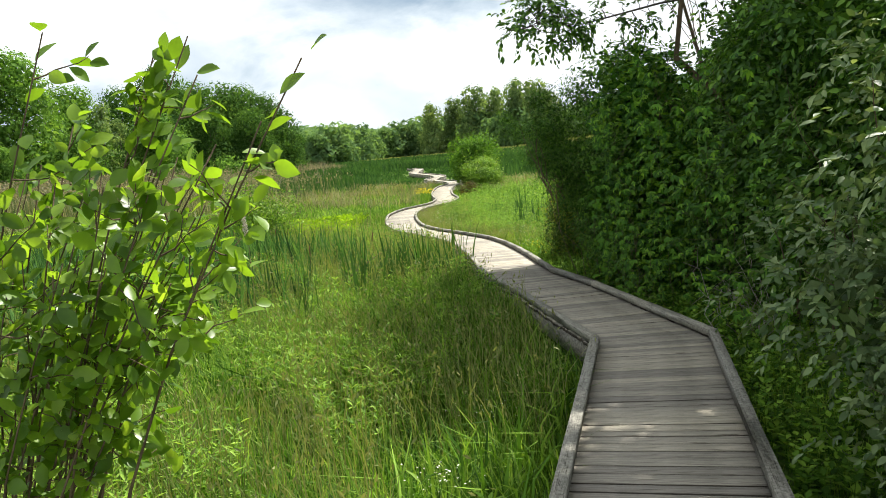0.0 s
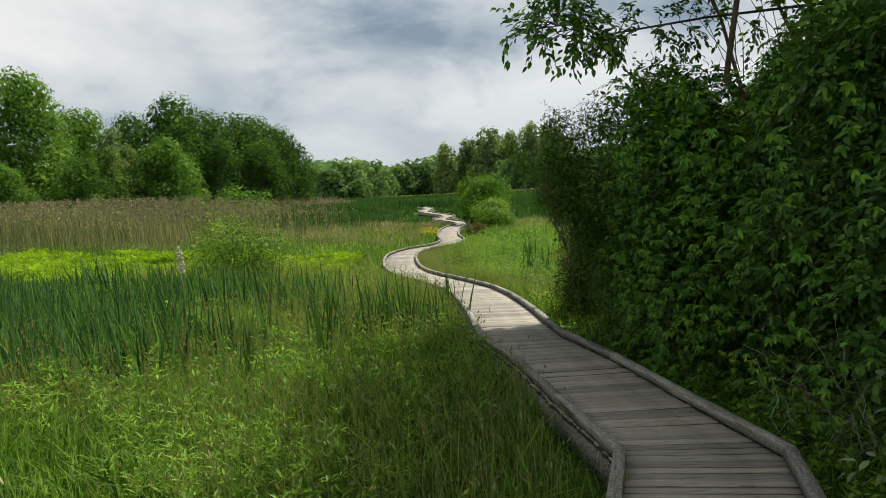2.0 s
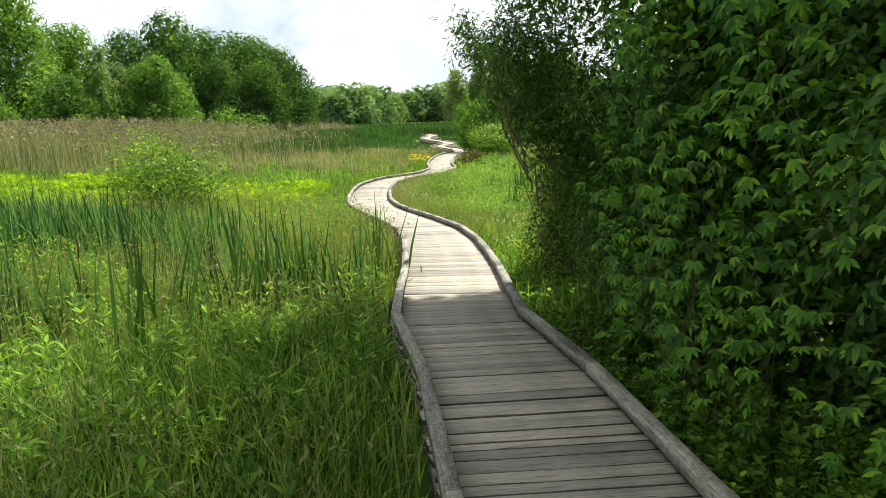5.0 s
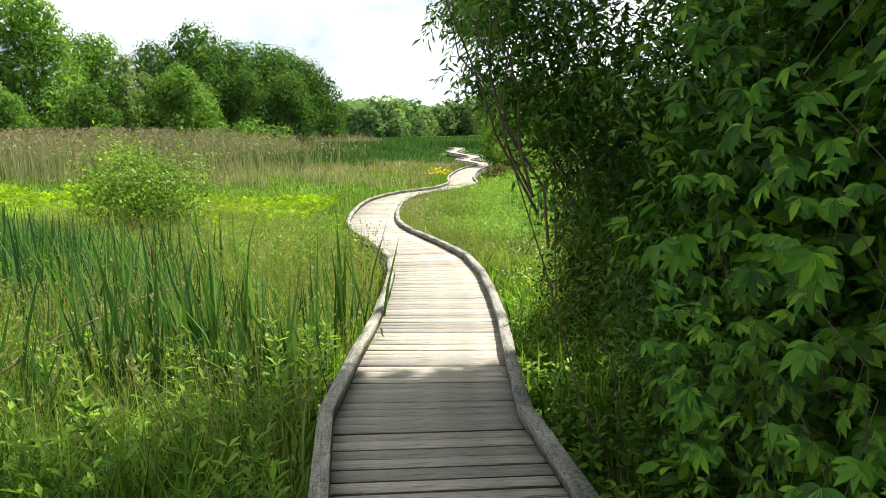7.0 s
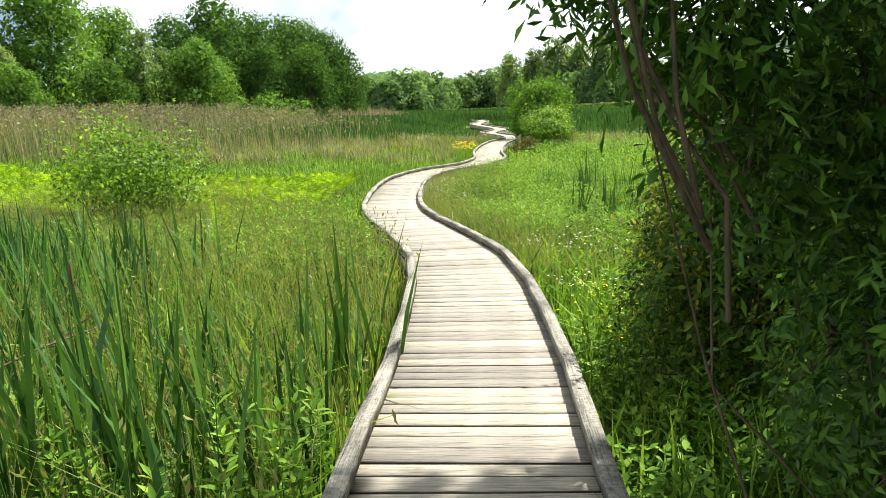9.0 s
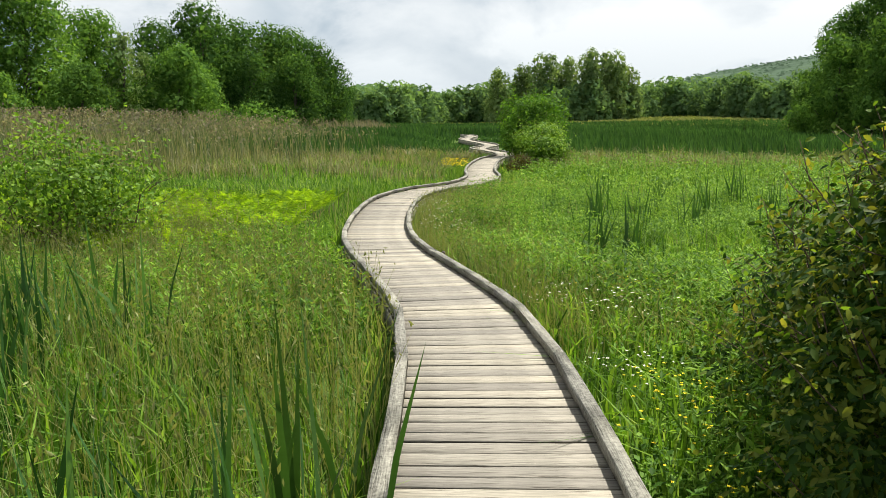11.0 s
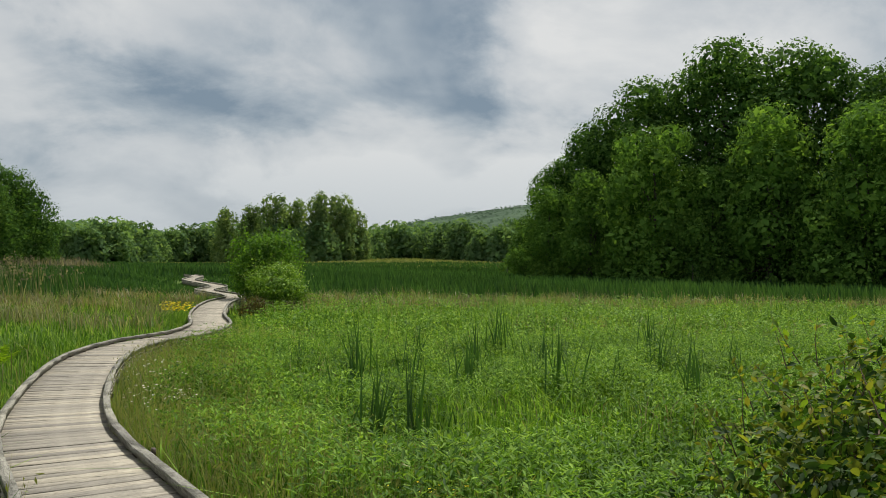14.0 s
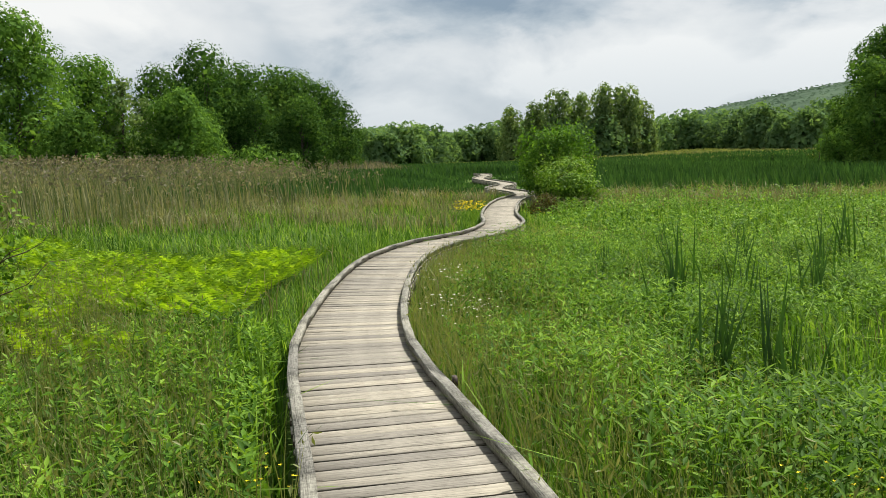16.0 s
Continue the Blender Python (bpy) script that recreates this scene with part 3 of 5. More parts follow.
def build_boardwalk():
    walkway = new("boardwalk")
    tagged(walkway, "weathered grey timber boardwalk winding through the marsh", "boardwalk", kind="structure")
    L, R = line_offset(-HALF), line_offset(HALF)
    far_planks = []
    # planks: stations along each straight, corners shared
    pitch, gap = 0.139, 0.023
    for i in range(len(LINE) - 1):
        length = np.linalg.norm(LINE[i + 1] - LINE[i])
        n = max(1, round(length / (pitch if LINE[i][1] > 12.4 else .124)))
        cuts = (np.arange(n + 1) + np.where((np.arange(n + 1) > 0) & (np.arange(n + 1) < n), rng.uniform(-.14, .14, n + 1), 0)) / n
        for k in range(n):
            g = gap / length / 2
            f0, f1 = cuts[k] + g * rng.uniform(.5, 1.6), cuts[k + 1] - g * rng.uniform(.5, 1.6)
            jit = rng.normal(size=4) * .008
            a0, a1 = L[i] + (L[i + 1] - L[i]) * f0, L[i] + (L[i + 1] - L[i]) * f1
            b0, b1 = R[i] + (R[i + 1] - R[i]) * f0, R[i] + (R[i + 1] - R[i]) * f1
            y = (a0[1] + b0[1]) / 2
            top = deck_z(y) + rng.normal() * .0022
            ctr = (a0 + a1 + b0 + b1) / 4
            ux = unit((b0 + b1 - a0 - a1) / 2)
            uy = np.array([-ux[1], ux[0]])
            loc = [((p - ctr) @ ux + j, (p - ctr) @ uy) for p, j in zip((a0, b0, b1, a1), jit)]
            bv, th = .006, .036
            low = [(x, y_, -th) for x, y_ in loc]
            mid = [(x, y_, -bv) for x, y_ in loc]
            upp = [(x - math.copysign(.004, x), y_ - math.copysign(bv, y_), 0) for x, y_ in loc]
            V = np.array(low + mid + upp)
            T = []
            for s in (0, 4):
                for c in range(4):
                    d = (c + 1) % 4
                    T += [(s + c, s + d, s + 4 + d), (s + c, s + 4 + d, s + 4 + c)]
            T += [(8, 9, 10), (8, 10, 11), (0, 2, 1), (0, 3, 2)]
            T = np.array(T)
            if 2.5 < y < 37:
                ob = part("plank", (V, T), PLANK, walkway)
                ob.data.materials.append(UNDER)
                ob.data.polygons.foreach_set("material_index", EDGE_SHADE)
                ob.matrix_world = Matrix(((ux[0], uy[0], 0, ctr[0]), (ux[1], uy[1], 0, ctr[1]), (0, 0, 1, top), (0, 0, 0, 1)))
            else:
                W = np.stack([ctr[0] + V[:, 0] * ux[0] + V[:, 1] * uy[0], ctr[1] + V[:, 0] * ux[1] + V[:, 1] * uy[1], V[:, 2] + top], 1)
                far_planks.append((W, T))
    tagged(part("planking", joined(*far_planks), PLANK, walkway), kind="stuff")
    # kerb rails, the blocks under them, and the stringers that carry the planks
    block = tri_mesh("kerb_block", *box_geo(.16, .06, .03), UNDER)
    for side, edge in ((-1, L), (1, R)):
        inner = line_offset(side * (HALF - .08))
        for i in range(len(LINE) - 1):
            a, b, c, d = edge[i], edge[i + 1], inner[i + 1], inner[i]
            m = (a + b + c + d) / 4
            ux = unit(b - a); uy = np.array([-ux[1], ux[0]])
            za, zb = deck_z(a[1]), deck_z(b[1])
            pts = [((p - m) @ ux * .9985, (p - m) @ uy) for p in (a, b, c, d)]
            hz = [za, zb, zb, za]
            zmid = (za + zb) / 2
            V, T = kerb_geo(pts, [h - zmid for h in hz])
            ob = part("kerb_rail", (V, T), KERB, walkway)
            ob.matrix_world = Matrix(((ux[0], uy[0], 0, m[0]), (ux[1], uy[1], 0, m[1]), (0, 0, 1, zmid), (0, 0, 0, 1)))
            length = np.linalg.norm(b - a)
            for f in (np.arange(.15, length, .75) if length < 2 else np.arange(.3, length, .8)) / length:
                if a[1] > 36:
                    break
                p = (a + (b - a) * f + d + (c - d) * f) / 2
                o = part("kerb_block", block, UNDER, walkway)
                o.matrix_world = Matrix(((ux[0], uy[0], 0, p[0]), (ux[1], uy[1], 0, p[1]), (0, 0, 1, deck_z(p[1]) + .001), (0, 0, 0, 1)))
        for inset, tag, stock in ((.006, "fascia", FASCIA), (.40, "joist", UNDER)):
            o, q = line_offset(side * (HALF - inset)), line_offset(side * (HALF - inset - .05))
            for i in range(len(LINE) - 1):
                a, b, c, d = o[i], o[i + 1], q[i + 1], q[i]
                z = [deck_z(p[1]) - .042 for p in (a, b, c, d)]
                V = np.array([(*p, h - .19) for p, h in zip((a, b, c, d), z)] + [(*p, h) for p, h in zip((a, b, c, d), z)])
                T = np.array([(0, 1, 5), (0, 5, 4), (1, 2, 6), (1, 6, 5), (2, 3, 7), (2, 7, 6), (3, 0, 4), (3, 4, 7), (4, 5, 6), (4, 6, 7), (0, 2, 1), (0, 3, 2)])
                m = np.array([*((a + b + c + d) / 4), np.mean(z)])
                ux = unit(b - a)
                R3 = np.array([(ux[0], -ux[1], 0), (ux[1], ux[0], 0), (0, 0, 1.0)])
                o3 = part(tag, ((V - m) @ R3, T), stock, walkway)
                o3.matrix_world = Matrix([[*R3[k], m[k]] for k in range(3)] + [[0, 0, 0, 1]])
    for x, y in ((.36, 16.3), (-.12, 22.6), (.62, 12.9)):
        o = part("bracket", box_geo(.035, .09, .07), IRON, walkway, "small rusty iron bracket")
        o.matrix_world = pose(x, y, deck_z(y) + .012, 0, 0, 14)
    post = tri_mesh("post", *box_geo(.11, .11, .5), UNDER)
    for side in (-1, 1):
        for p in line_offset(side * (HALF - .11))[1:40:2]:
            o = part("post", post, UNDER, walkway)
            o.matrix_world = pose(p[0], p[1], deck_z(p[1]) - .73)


def box_geo(x, y, z):
    V = np.array([(sx * x / 2, sy * y / 2, sz * z) for sz in (0, 1) for sx, sy in ((-1, -1), (1, -1), (1, 1), (-1, 1))])
    T = np.array([(0, 1, 5), (0, 5, 4), (1, 2, 6), (1, 6, 5), (2, 3, 7), (2, 7, 6), (3, 0, 4), (3, 4, 7), (4, 5, 6), (4, 6, 7), (0, 2, 1), (0, 3, 2)])
    return V, T


def kerb_geo(pts, dz):
    """A squared rail on a four-cornered plan, its long upper edges worn round, cut into short lengths that waver a little."""
    n = 5
    prof = [(0, .024), (0, .084), (.03, .088), (.97, .088), (1, .085), (1, .024)]
    V = []
    for k in range(n):
        f = k / (n - 1)
        o = np.array(pts[0]) * (1 - f) + np.array(pts[1]) * f
        i = np.array(pts[3]) * (1 - f) + np.array(pts[2]) * f
        h = dz[0] * (1 - f) + dz[1] * f
        w = 0 if k in (0, n - 1) else 1
        for g, z in prof:
            p = o + (i - o) * g
            V.append((p[0], p[1] + w * rng.normal() * .002, h + z + w * rng.normal() * .002))
    m = len(prof)
    T = []
    for k in range(n - 1):
        for j in range(m):
            a, b = k * m + j, k * m + (j + 1) % m
            T += [(a, a + m, b + m), (a, b + m, b)]
    for s in (0, (n - 1) * m):
        T += [(s, s + j, s + j + 1) for j in range(1, m - 1)]
    return np.array(V), np.array(T)


# ---------------------------------------------------------------- plants
def scatter(n, x0, x1, y0, y1, keep=None, clear=0.62):
    """Random places in a rectangle, off the boardwalk, thinned by keep(x, y)."""
    x, y = rng.uniform(x0, x1, n), rng.uniform(y0, y1, n)
    d = gap_to_line(x, y)
    ok = np.abs(d) > clear
    if keep is not None:
        ok &= keep(x, y, d)
    x, y = x[ok], y[ok]
    return np.stack([x, y, ground_z(x, y)], 1)


def clumped(x, y, s, seed):
    """A smooth patchy field between 0 and 1."""
    return .5 + .25 * (np.sin(x * s + seed) * np.cos(y * s * 1.2 + seed * 2) + np.sin((x + y) * s * .63 + seed * 3) + np.sin((x - 1.7 * y) * s * .41 + seed) * .8)


def lean_of(n, amount, wind=(-.08, .0)):
    return rng.normal(size=(n, 2)) * amount + np.array(wind)


def stuff(name, geo, mat, label, category):
    return tagged(new(name, tri_mesh(name, geo[0], geo[1], mat)), label, category, kind="stuff")


def hedge_zone(x, y):
    return (x > np.interp(y, [2, 7, 9.4, 12.3, 14.4, 16, 20], [3.0, 3.7, 3.5, 2.9, 2.6, 2.35, 2.9])) & (y < 20)


def fern_zone(x, y, d):
    """The lime-coloured fern patch beside the cattails."""
    y = y + 2.2 * (clumped(x, y, 1.6, 5.0) - .5)
    return (d < -1.6) & (x < -3.1 - .1 * (y - 24)) & (y > 23.6 + .22 * np.maximum(-x - 4, 0)) & (y < 30.5 + .6 * np.maximum(-x - 6, 0)) & (clumped(x, y, .9, 2.0) > .12)


def build_grass():
    near = scatter(85000, -10, 4.5, 1.0, 13.5, lambda x, y, d: ~hedge_zone(x - .5, y))
    n = len(near)
    h = .28 + .38 * clumped(near[:, 0], near[:, 1], .8, 1.0) * rng.uniform(.5, 1.3, n)
    side = gap_to_line(near[:, 0], near[:, 1])
    h *= np.where(np.abs(side) < .85, .7, 1) * np.where(side > 0, .42, 1)
    stuff("meadow_grass_near", blades(near, h, rng.uniform(.006, .014, n), lean_of(n, .36), .6), GRASS, "long fresh green grass beside the boardwalk", "grass")
    mid = scatter(100000, -18, 18, 13, 34, lambda x, y, d: ~hedge_zone(x, y) & ~(fern_zone(x, y, d) & (rng.uniform(size=len(x)) < .93)) & ~((d > 2.2) & (rng.uniform(size=len(x)) < .6)))
    n = len(mid)
    h = .25 + .36 * clumped(mid[:, 0], mid[:, 1], .6, 3.0) * rng.uniform(.5, 1.3, n)
    stuff("meadow_grass_middle", blades(mid, h, rng.uniform(.008, .016, n), lean_of(n, .3), .6), GRASS, "green meadow grass around the boardwalk's bend", "grass")
    far = scatter(62000, -28, 30, 33, 59)
    n = len(far)
    h = .3 + .32 * clumped(far[:, 0], far[:, 1], .4, 5.0) * rng.uniform(.5, 1.3, n)
    stuff("meadow_grass_far", blades(far, h, rng.uniform(.015, .03, n), lean_of(n, .28), .6), GRASS, "green meadow grass before the cattail field", "grass")
    # pale seeding grass on the inside of the bend
    pale = scatter(42000, -2.4, 3.6, 18.5, 36, lambda x, y, d: (d > .6) & (d < 3.0) & (rng.uniform(size=len(x)) > d / 3.2))
    n = len(pale)
    stuff("seeding_grass", blades(pale, rng.uniform(.4, .75, n), rng.uniform(.004, .007, n), lean_of(n, .22), .5), PALE_GRASS, "fine pale seeding grass along the boardwalk", "grass")
    q = pale[::3] + np.array([0, 0, .52]) + rng.normal(size=(len(pale[::3]), 3)) * np.array([.06, .06, .09])
    stuff("pale_seed_heads", leaf_cloud(q, np.tile([0., -1, 0], (len(q), 1)), rng.uniform(.04, .08, len(q)), "slim", 2.0, .5), PALE_GRASS, "fine pale seed heads along the boardwalk's bend", "grass")
    left = scatter(36000, -9, 1.2, 2, 28, lambda x, y, d: (d < -.6) & (clumped(x, y, .55, 7.0) > .4 - .25 * (y < 10)))
    n = len(left)
    tall, lean = rng.uniform(.5, .95, n), lean_of(n, .2)
    k = rng.uniform(size=n) < .5
    q = left[k] + np.stack([lean[k, 0] * tall[k], lean[k, 1] * tall[k], tall[k] * .9], 1)
    q = np.repeat(q, 2, 0) + rng.normal(size=(2 * len(q), 3)) * np.array([.008, .008, .03])
    stuff("grass_seed_heads", leaf_cloud(q, np.tile([0., -1, 0], (len(q), 1)), rng.uniform(.03, .06, len(q)), "narrow", 2.0, .5), PALE_GRASS, "pale feathery seed heads of tall grass", "grass")
    stuff("seeding_grass_near", blades(left, tall, rng.uniform(.004, .007, n), lean, .5), PALE_GRASS, "thin pale grass stalks gone to seed", "grass")


def build_broad_grass():
    """Broad arching blades that stand out from the finer grass."""
    P = scatter(34000, -10, 5, 2, 26, lambda x, y, d: ((d < 0) | (y > 16)) & (clumped(x, y, 1.4, 11.0) > .42))
    n = len(P)
    stuff("broad_grass", blades(P, rng.uniform(.3, .72, n), rng.uniform(.014, .024, n), lean_of(n, .55), .75), HERB, "broad arching bright green grass blades", "grass")
    P = scatter(12000, -20, 24, 22, 56, lambda x, y, d: clumped(x, y, .5, 12.0) > .6)
    n = len(P)
    stuff("dry_stalks", blades(P, rng.uniform(.4, .8, n), rng.uniform(.01, .018, n), lean_of(n, .3), .6), GRASS_DRY, "scattered straw-coloured stalks in the meadow", "grass")


def build_field():
    """The broad dark-green stand of cattails, the paler strip behind it and the dry fringe before it."""
    def dens(x, y, d):
        r = np.hypot(x - 1, y - 15)
        return (rng.uniform(size=len(x)) < np.clip(50 / r, .1, 1) ** 1.2) & (y > 53 + 3 * clumped(x, y, .35, 2.0) - .05 * np.abs(x))
    P = scatter(190000, -70, 90, 48, 200, dens, 1.1)
    n = len(P)
    r = np.hypot(P[:, 0] - 1, P[:, 1] - 15)
    beside = np.clip((np.abs(gap_to_line(P[:, 0], P[:, 1])) - 1.0) / 9.0, 0.28, 1.0)
    stuff("cattail_field", blades(P, rng.uniform(.95, 1.35, n) * beside, .035 + r * .0015, lean_of(n, .12), .4), FIELD, "broad dense stand of dark green cattails", "cattails")
    P = scatter(20000, -30, 190, 150, 260, lambda x, y, d: np.hypot(x, y - 15) > 150, 1.0)
    n = len(P)
    stuff("pale_meadow", blades(P, rng.uniform(.6, 1.0, n), np.full(n, 1.0), lean_of(n, .2), .4), PALE_GRASS, "pale dry meadow strip before the far trees", "grass")
    P = scatter(21000, -24, 40, 47, 57, lambda x, y, d: (clumped(x, y, 1.3, 4.0) > .57), .9)
    n = len(P)
    stuff("dry_grass_fringe", blades(P, rng.uniform(.6, 1.05, n), rng.uniform(.018, .03, n), lean_of(n, .4), .6), GRASS_DRY, "tan dry grass tufts fringing the cattail field", "grass")


def build_tufts():
    """Bleached tufts between the meadow and the reeds."""
    P = scatter(16000, -28, -2, 39, 52, lambda x, y, d: (clumped(x, y, 1.5, 14.0) > .62) & (d < -1.2))
    n = len(P)
    stuff("bleached_tufts", blades(P, rng.uniform(.5, .95, n), rng.uniform(.014, .026, n), lean_of(n, .42), .65), PALE_DRY, "bleached grey-tan grass tufts before the reeds", "grass")


def build_reeds():
    def dens(x, y, d):
        edge = 38 + np.maximum(x + 14, 0) * 1.7 + 2 * clumped(x, y, .4, 1.0)
        return (y > edge) & (y < 74 + .3 * np.abs(x)) & (rng.uniform(size=len(x)) < np.clip((-x - 5 - (y - 46) * .22) / 16, 0, 1))
    P = scatter(48000, -64, -2, 36, 96, dens, 1.5)
    n = len(P)
    tall = np.clip(1.5 + (-P[:, 0] - 8) * .06, 1.35, 2.5) * rng.uniform(.68, 1.15, n)
    stuff("common_reeds", blades(P, tall, rng.uniform(.02, .04, n), lean_of(n, .1), .4), REED, "tall tan and green common reeds", "reeds")
    k = rng.uniform(size=n) < .3
    T = P[k] + np.stack([rng.normal(size=k.sum()) * .08 - .08, rng.normal(size=k.sum()) * .08, tall[k] * .97], 1)
    q = np.repeat(T, 3, 0) + rng.normal(size=(3 * len(T), 3)) * np.array([.05, .05, .08])
    stuff("reed_plumes", leaf_cloud(q, np.tile([0., -1, .2], (len(q), 1)), rng.uniform(.09, .2, len(q)), droop=.6), PLUME, "feathery purple-brown plumes of the reeds", "reeds")
    # a distant brown fringe of reeds along the back of the field
    b = -22 + 15.6 * rng.uniform(size=5000) ** 1.25
    P = np.concatenate([polar(u, d)[None] for u, d in zip(b, rng.uniform(105, 135, 5000))])
    tall = rng.uniform(1.0, 2.4, 5000) * np.clip((-6.2 - b) / 4.5, .3, 1)
    stuff("far_reeds", blades(P, tall, rng.uniform(.05, .13, 5000), lean_of(5000, .12), .3), PLUME, "distant brown fringe of flowering reeds", "reeds")


def build_cattails():
    def dens(x, y, d):
        thick = np.clip((-x - 1.7) / 2.2, 0, 1)
        return ((d < -.75) & (y > 10.4 - 1.5 * thick + .6 * np.sin(x * 1.7)) & (y < 18.6 - .45 * np.minimum(x + 3, 0))
                & (rng.uniform(size=len(x)) < np.clip(1.25 - (y - 15) * .12, .35, 1) * (.45 + .55 * thick))
                & (clumped(x, y, 1.7, 6.0) > .55 - .3 * thick) & ~fern_zone(x, y, d))
    P = scatter(22000, -13, 1, 8.2, 26, dens)
    n = len(P)
    stuff("cattail_stand", blades(P, rng.uniform(.75, 1.35, n) * (.8 + .36 * clumped(P[:, 0], P[:, 1], 2.3, 3.0)), rng.uniform(.018, .038, n), lean_of(n, .15), .25), CATTAIL, "upright blue-green cattail blades beside the boardwalk", "cattails")
    P = P[rng.uniform(size=n) < .012]
    heads = [tube([p + (0, 0, .4), p + (.01, 0, .92), p + (.01, 0, .93), p + (.012, 0, 1.04), p + (.012, 0, 1.1)], [.003, .003, .009, .009, .002], 5) for p in P[:24]]
    stuff("cattail_heads", joined(*heads), BROWN_HEAD, "brown cattail seed heads on stiff stalks", "cattails")


def herb_geo(P, height, leaf, whorls=4, per=3, slim=1.0):
    n = len(P)
    pieces = [blades(P, height, np.full(n, .008), lean_of(n, .08, (0, 0)), .3)]
    for w in range(whorls):
        f = .35 + .65 * w / (whorls - 1)
        a = rng.uniform(0, 6.28, n)
        for k in range(per):
            b = a + k * 6.283 / per
            out = np.stack([np.cos(b), np.sin(b), rng.uniform(.1, .9, n)], 1)
            out = unit(out)
            side = unit(np.cross(out, np.array([[0, 0, 1.0]])))
            up = np.cross(side, out)
            base = P + np.stack([0 * a, 0 * a, height * f], 1)
            pieces.append(stamp(RHOMB * np.array([1, slim, 1]), RHOMB_T, base, out, side, up, leaf * rng.uniform(.7, 1.2, n) * (1.1 - .4 * f)))
    return joined(*pieces)


def build_herbs():
    P = scatter(25000, -2, 16, 14, 34, lambda x, y, d: (d > .9) & (rng.uniform(size=len(x)) < d - .9) & ~hedge_zone(x - .3, y) & (clumped(x, y, .7, 8.0) > .25))
    stuff("leafy_herbs", herb_geo(P, (.3 + .38 * clumped(P[:, 0], P[:, 1], 2.1, 5.0)) * rng.uniform(.75, 1.25, len(P)), .125, 5, 3, .46), HERB, "dense leafy green herbs of the wet meadow", "herbs")
    P = scatter(8000, -1, 30, 33, 56, lambda x, y, d: d > 1.2)
    stuff("leafy_herbs_far", herb_geo(P, rng.uniform(.3, .6, len(P)), .15, 3), HERB, "leafy green herbs before the cattail field", "herbs")
    P = scatter(5000, -9, .8, 2.2, 9.0, lambda x, y, d: (d < -.9 - .9 * (y > 5.2)) & (clumped(x, y, 1.9, 4.0) > .46))
    stuff("broadleaf_herbs", herb_geo(P, rng.uniform(.3, .7, len(P)), .115, 4, 3, .36), FRESH, "fresh yellow-green broad-leaved herbs in the sun", "herbs")
    P = scatter(5600, -10, .8, 3, 25, lambda x, y, d: (d < -.7) & (clumped(x, y, .9, 9.0) > .45) & ~fern_zone(x, y, d))
    stuff("leafy_herbs_near", herb_geo(P, rng.uniform(.3, .65, len(P)), .13, 6, 4, .5), HERB, "leafy green herbs among long grass", "herbs")
    P = scatter(2600, 1.6, 4.2, 3, 17, lambda x, y, d: (d > .62) & ~hedge_zone(x - .7, y))
    stuff("shade_herbs", herb_geo(P, rng.uniform(.12, .35, len(P)), .09), HERB, "low shaded herbs under the thicket's edge", "herbs")


def build_ferns():
    P = scatter(44000, -20, 0, 18, 40, fern_zone)
    n = len(P)
    a = rng.uniform(0, 6.28, n)
    out = np.stack([np.cos(a) * .6, np.sin(a) * .6, rng.uniform(.5, 1.1, n)], 1)
    out = unit(out)
    side = unit(np.cross(out, np.array([[0, 0, 1.0]])))
    up = np.cross(side, out)
    k = 8
    shp, tr = [], []
    for i in range(k):
        f = .2 + .75 * i / (k - 1)
        w = .3 * math.sin(math.pi * (.25 + .7 * i / k))
        for s in (-1, 1):
            b = len(shp)
            shp += [(f, 0, -.25 * f * f), (f + .08, 0, -.25 * f * f), (f + .1, s * w, -.25 * f * f - .03)]
            tr.append((b, b + 1, b + 2))
    base = P + np.array([0, 0, .22])
    stuff("fern_patch", stamp(np.array(shp), np.array(tr), base, out, side, up, rng.uniform(.3, .5, n)), FERN, "bright lime-green ferns in full sun", "ferns")


build_boardwalk()
build_grass()
build_broad_grass()
build_field()
build_tufts()
build_reeds()
build_cattails()
build_herbs()
build_ferns()


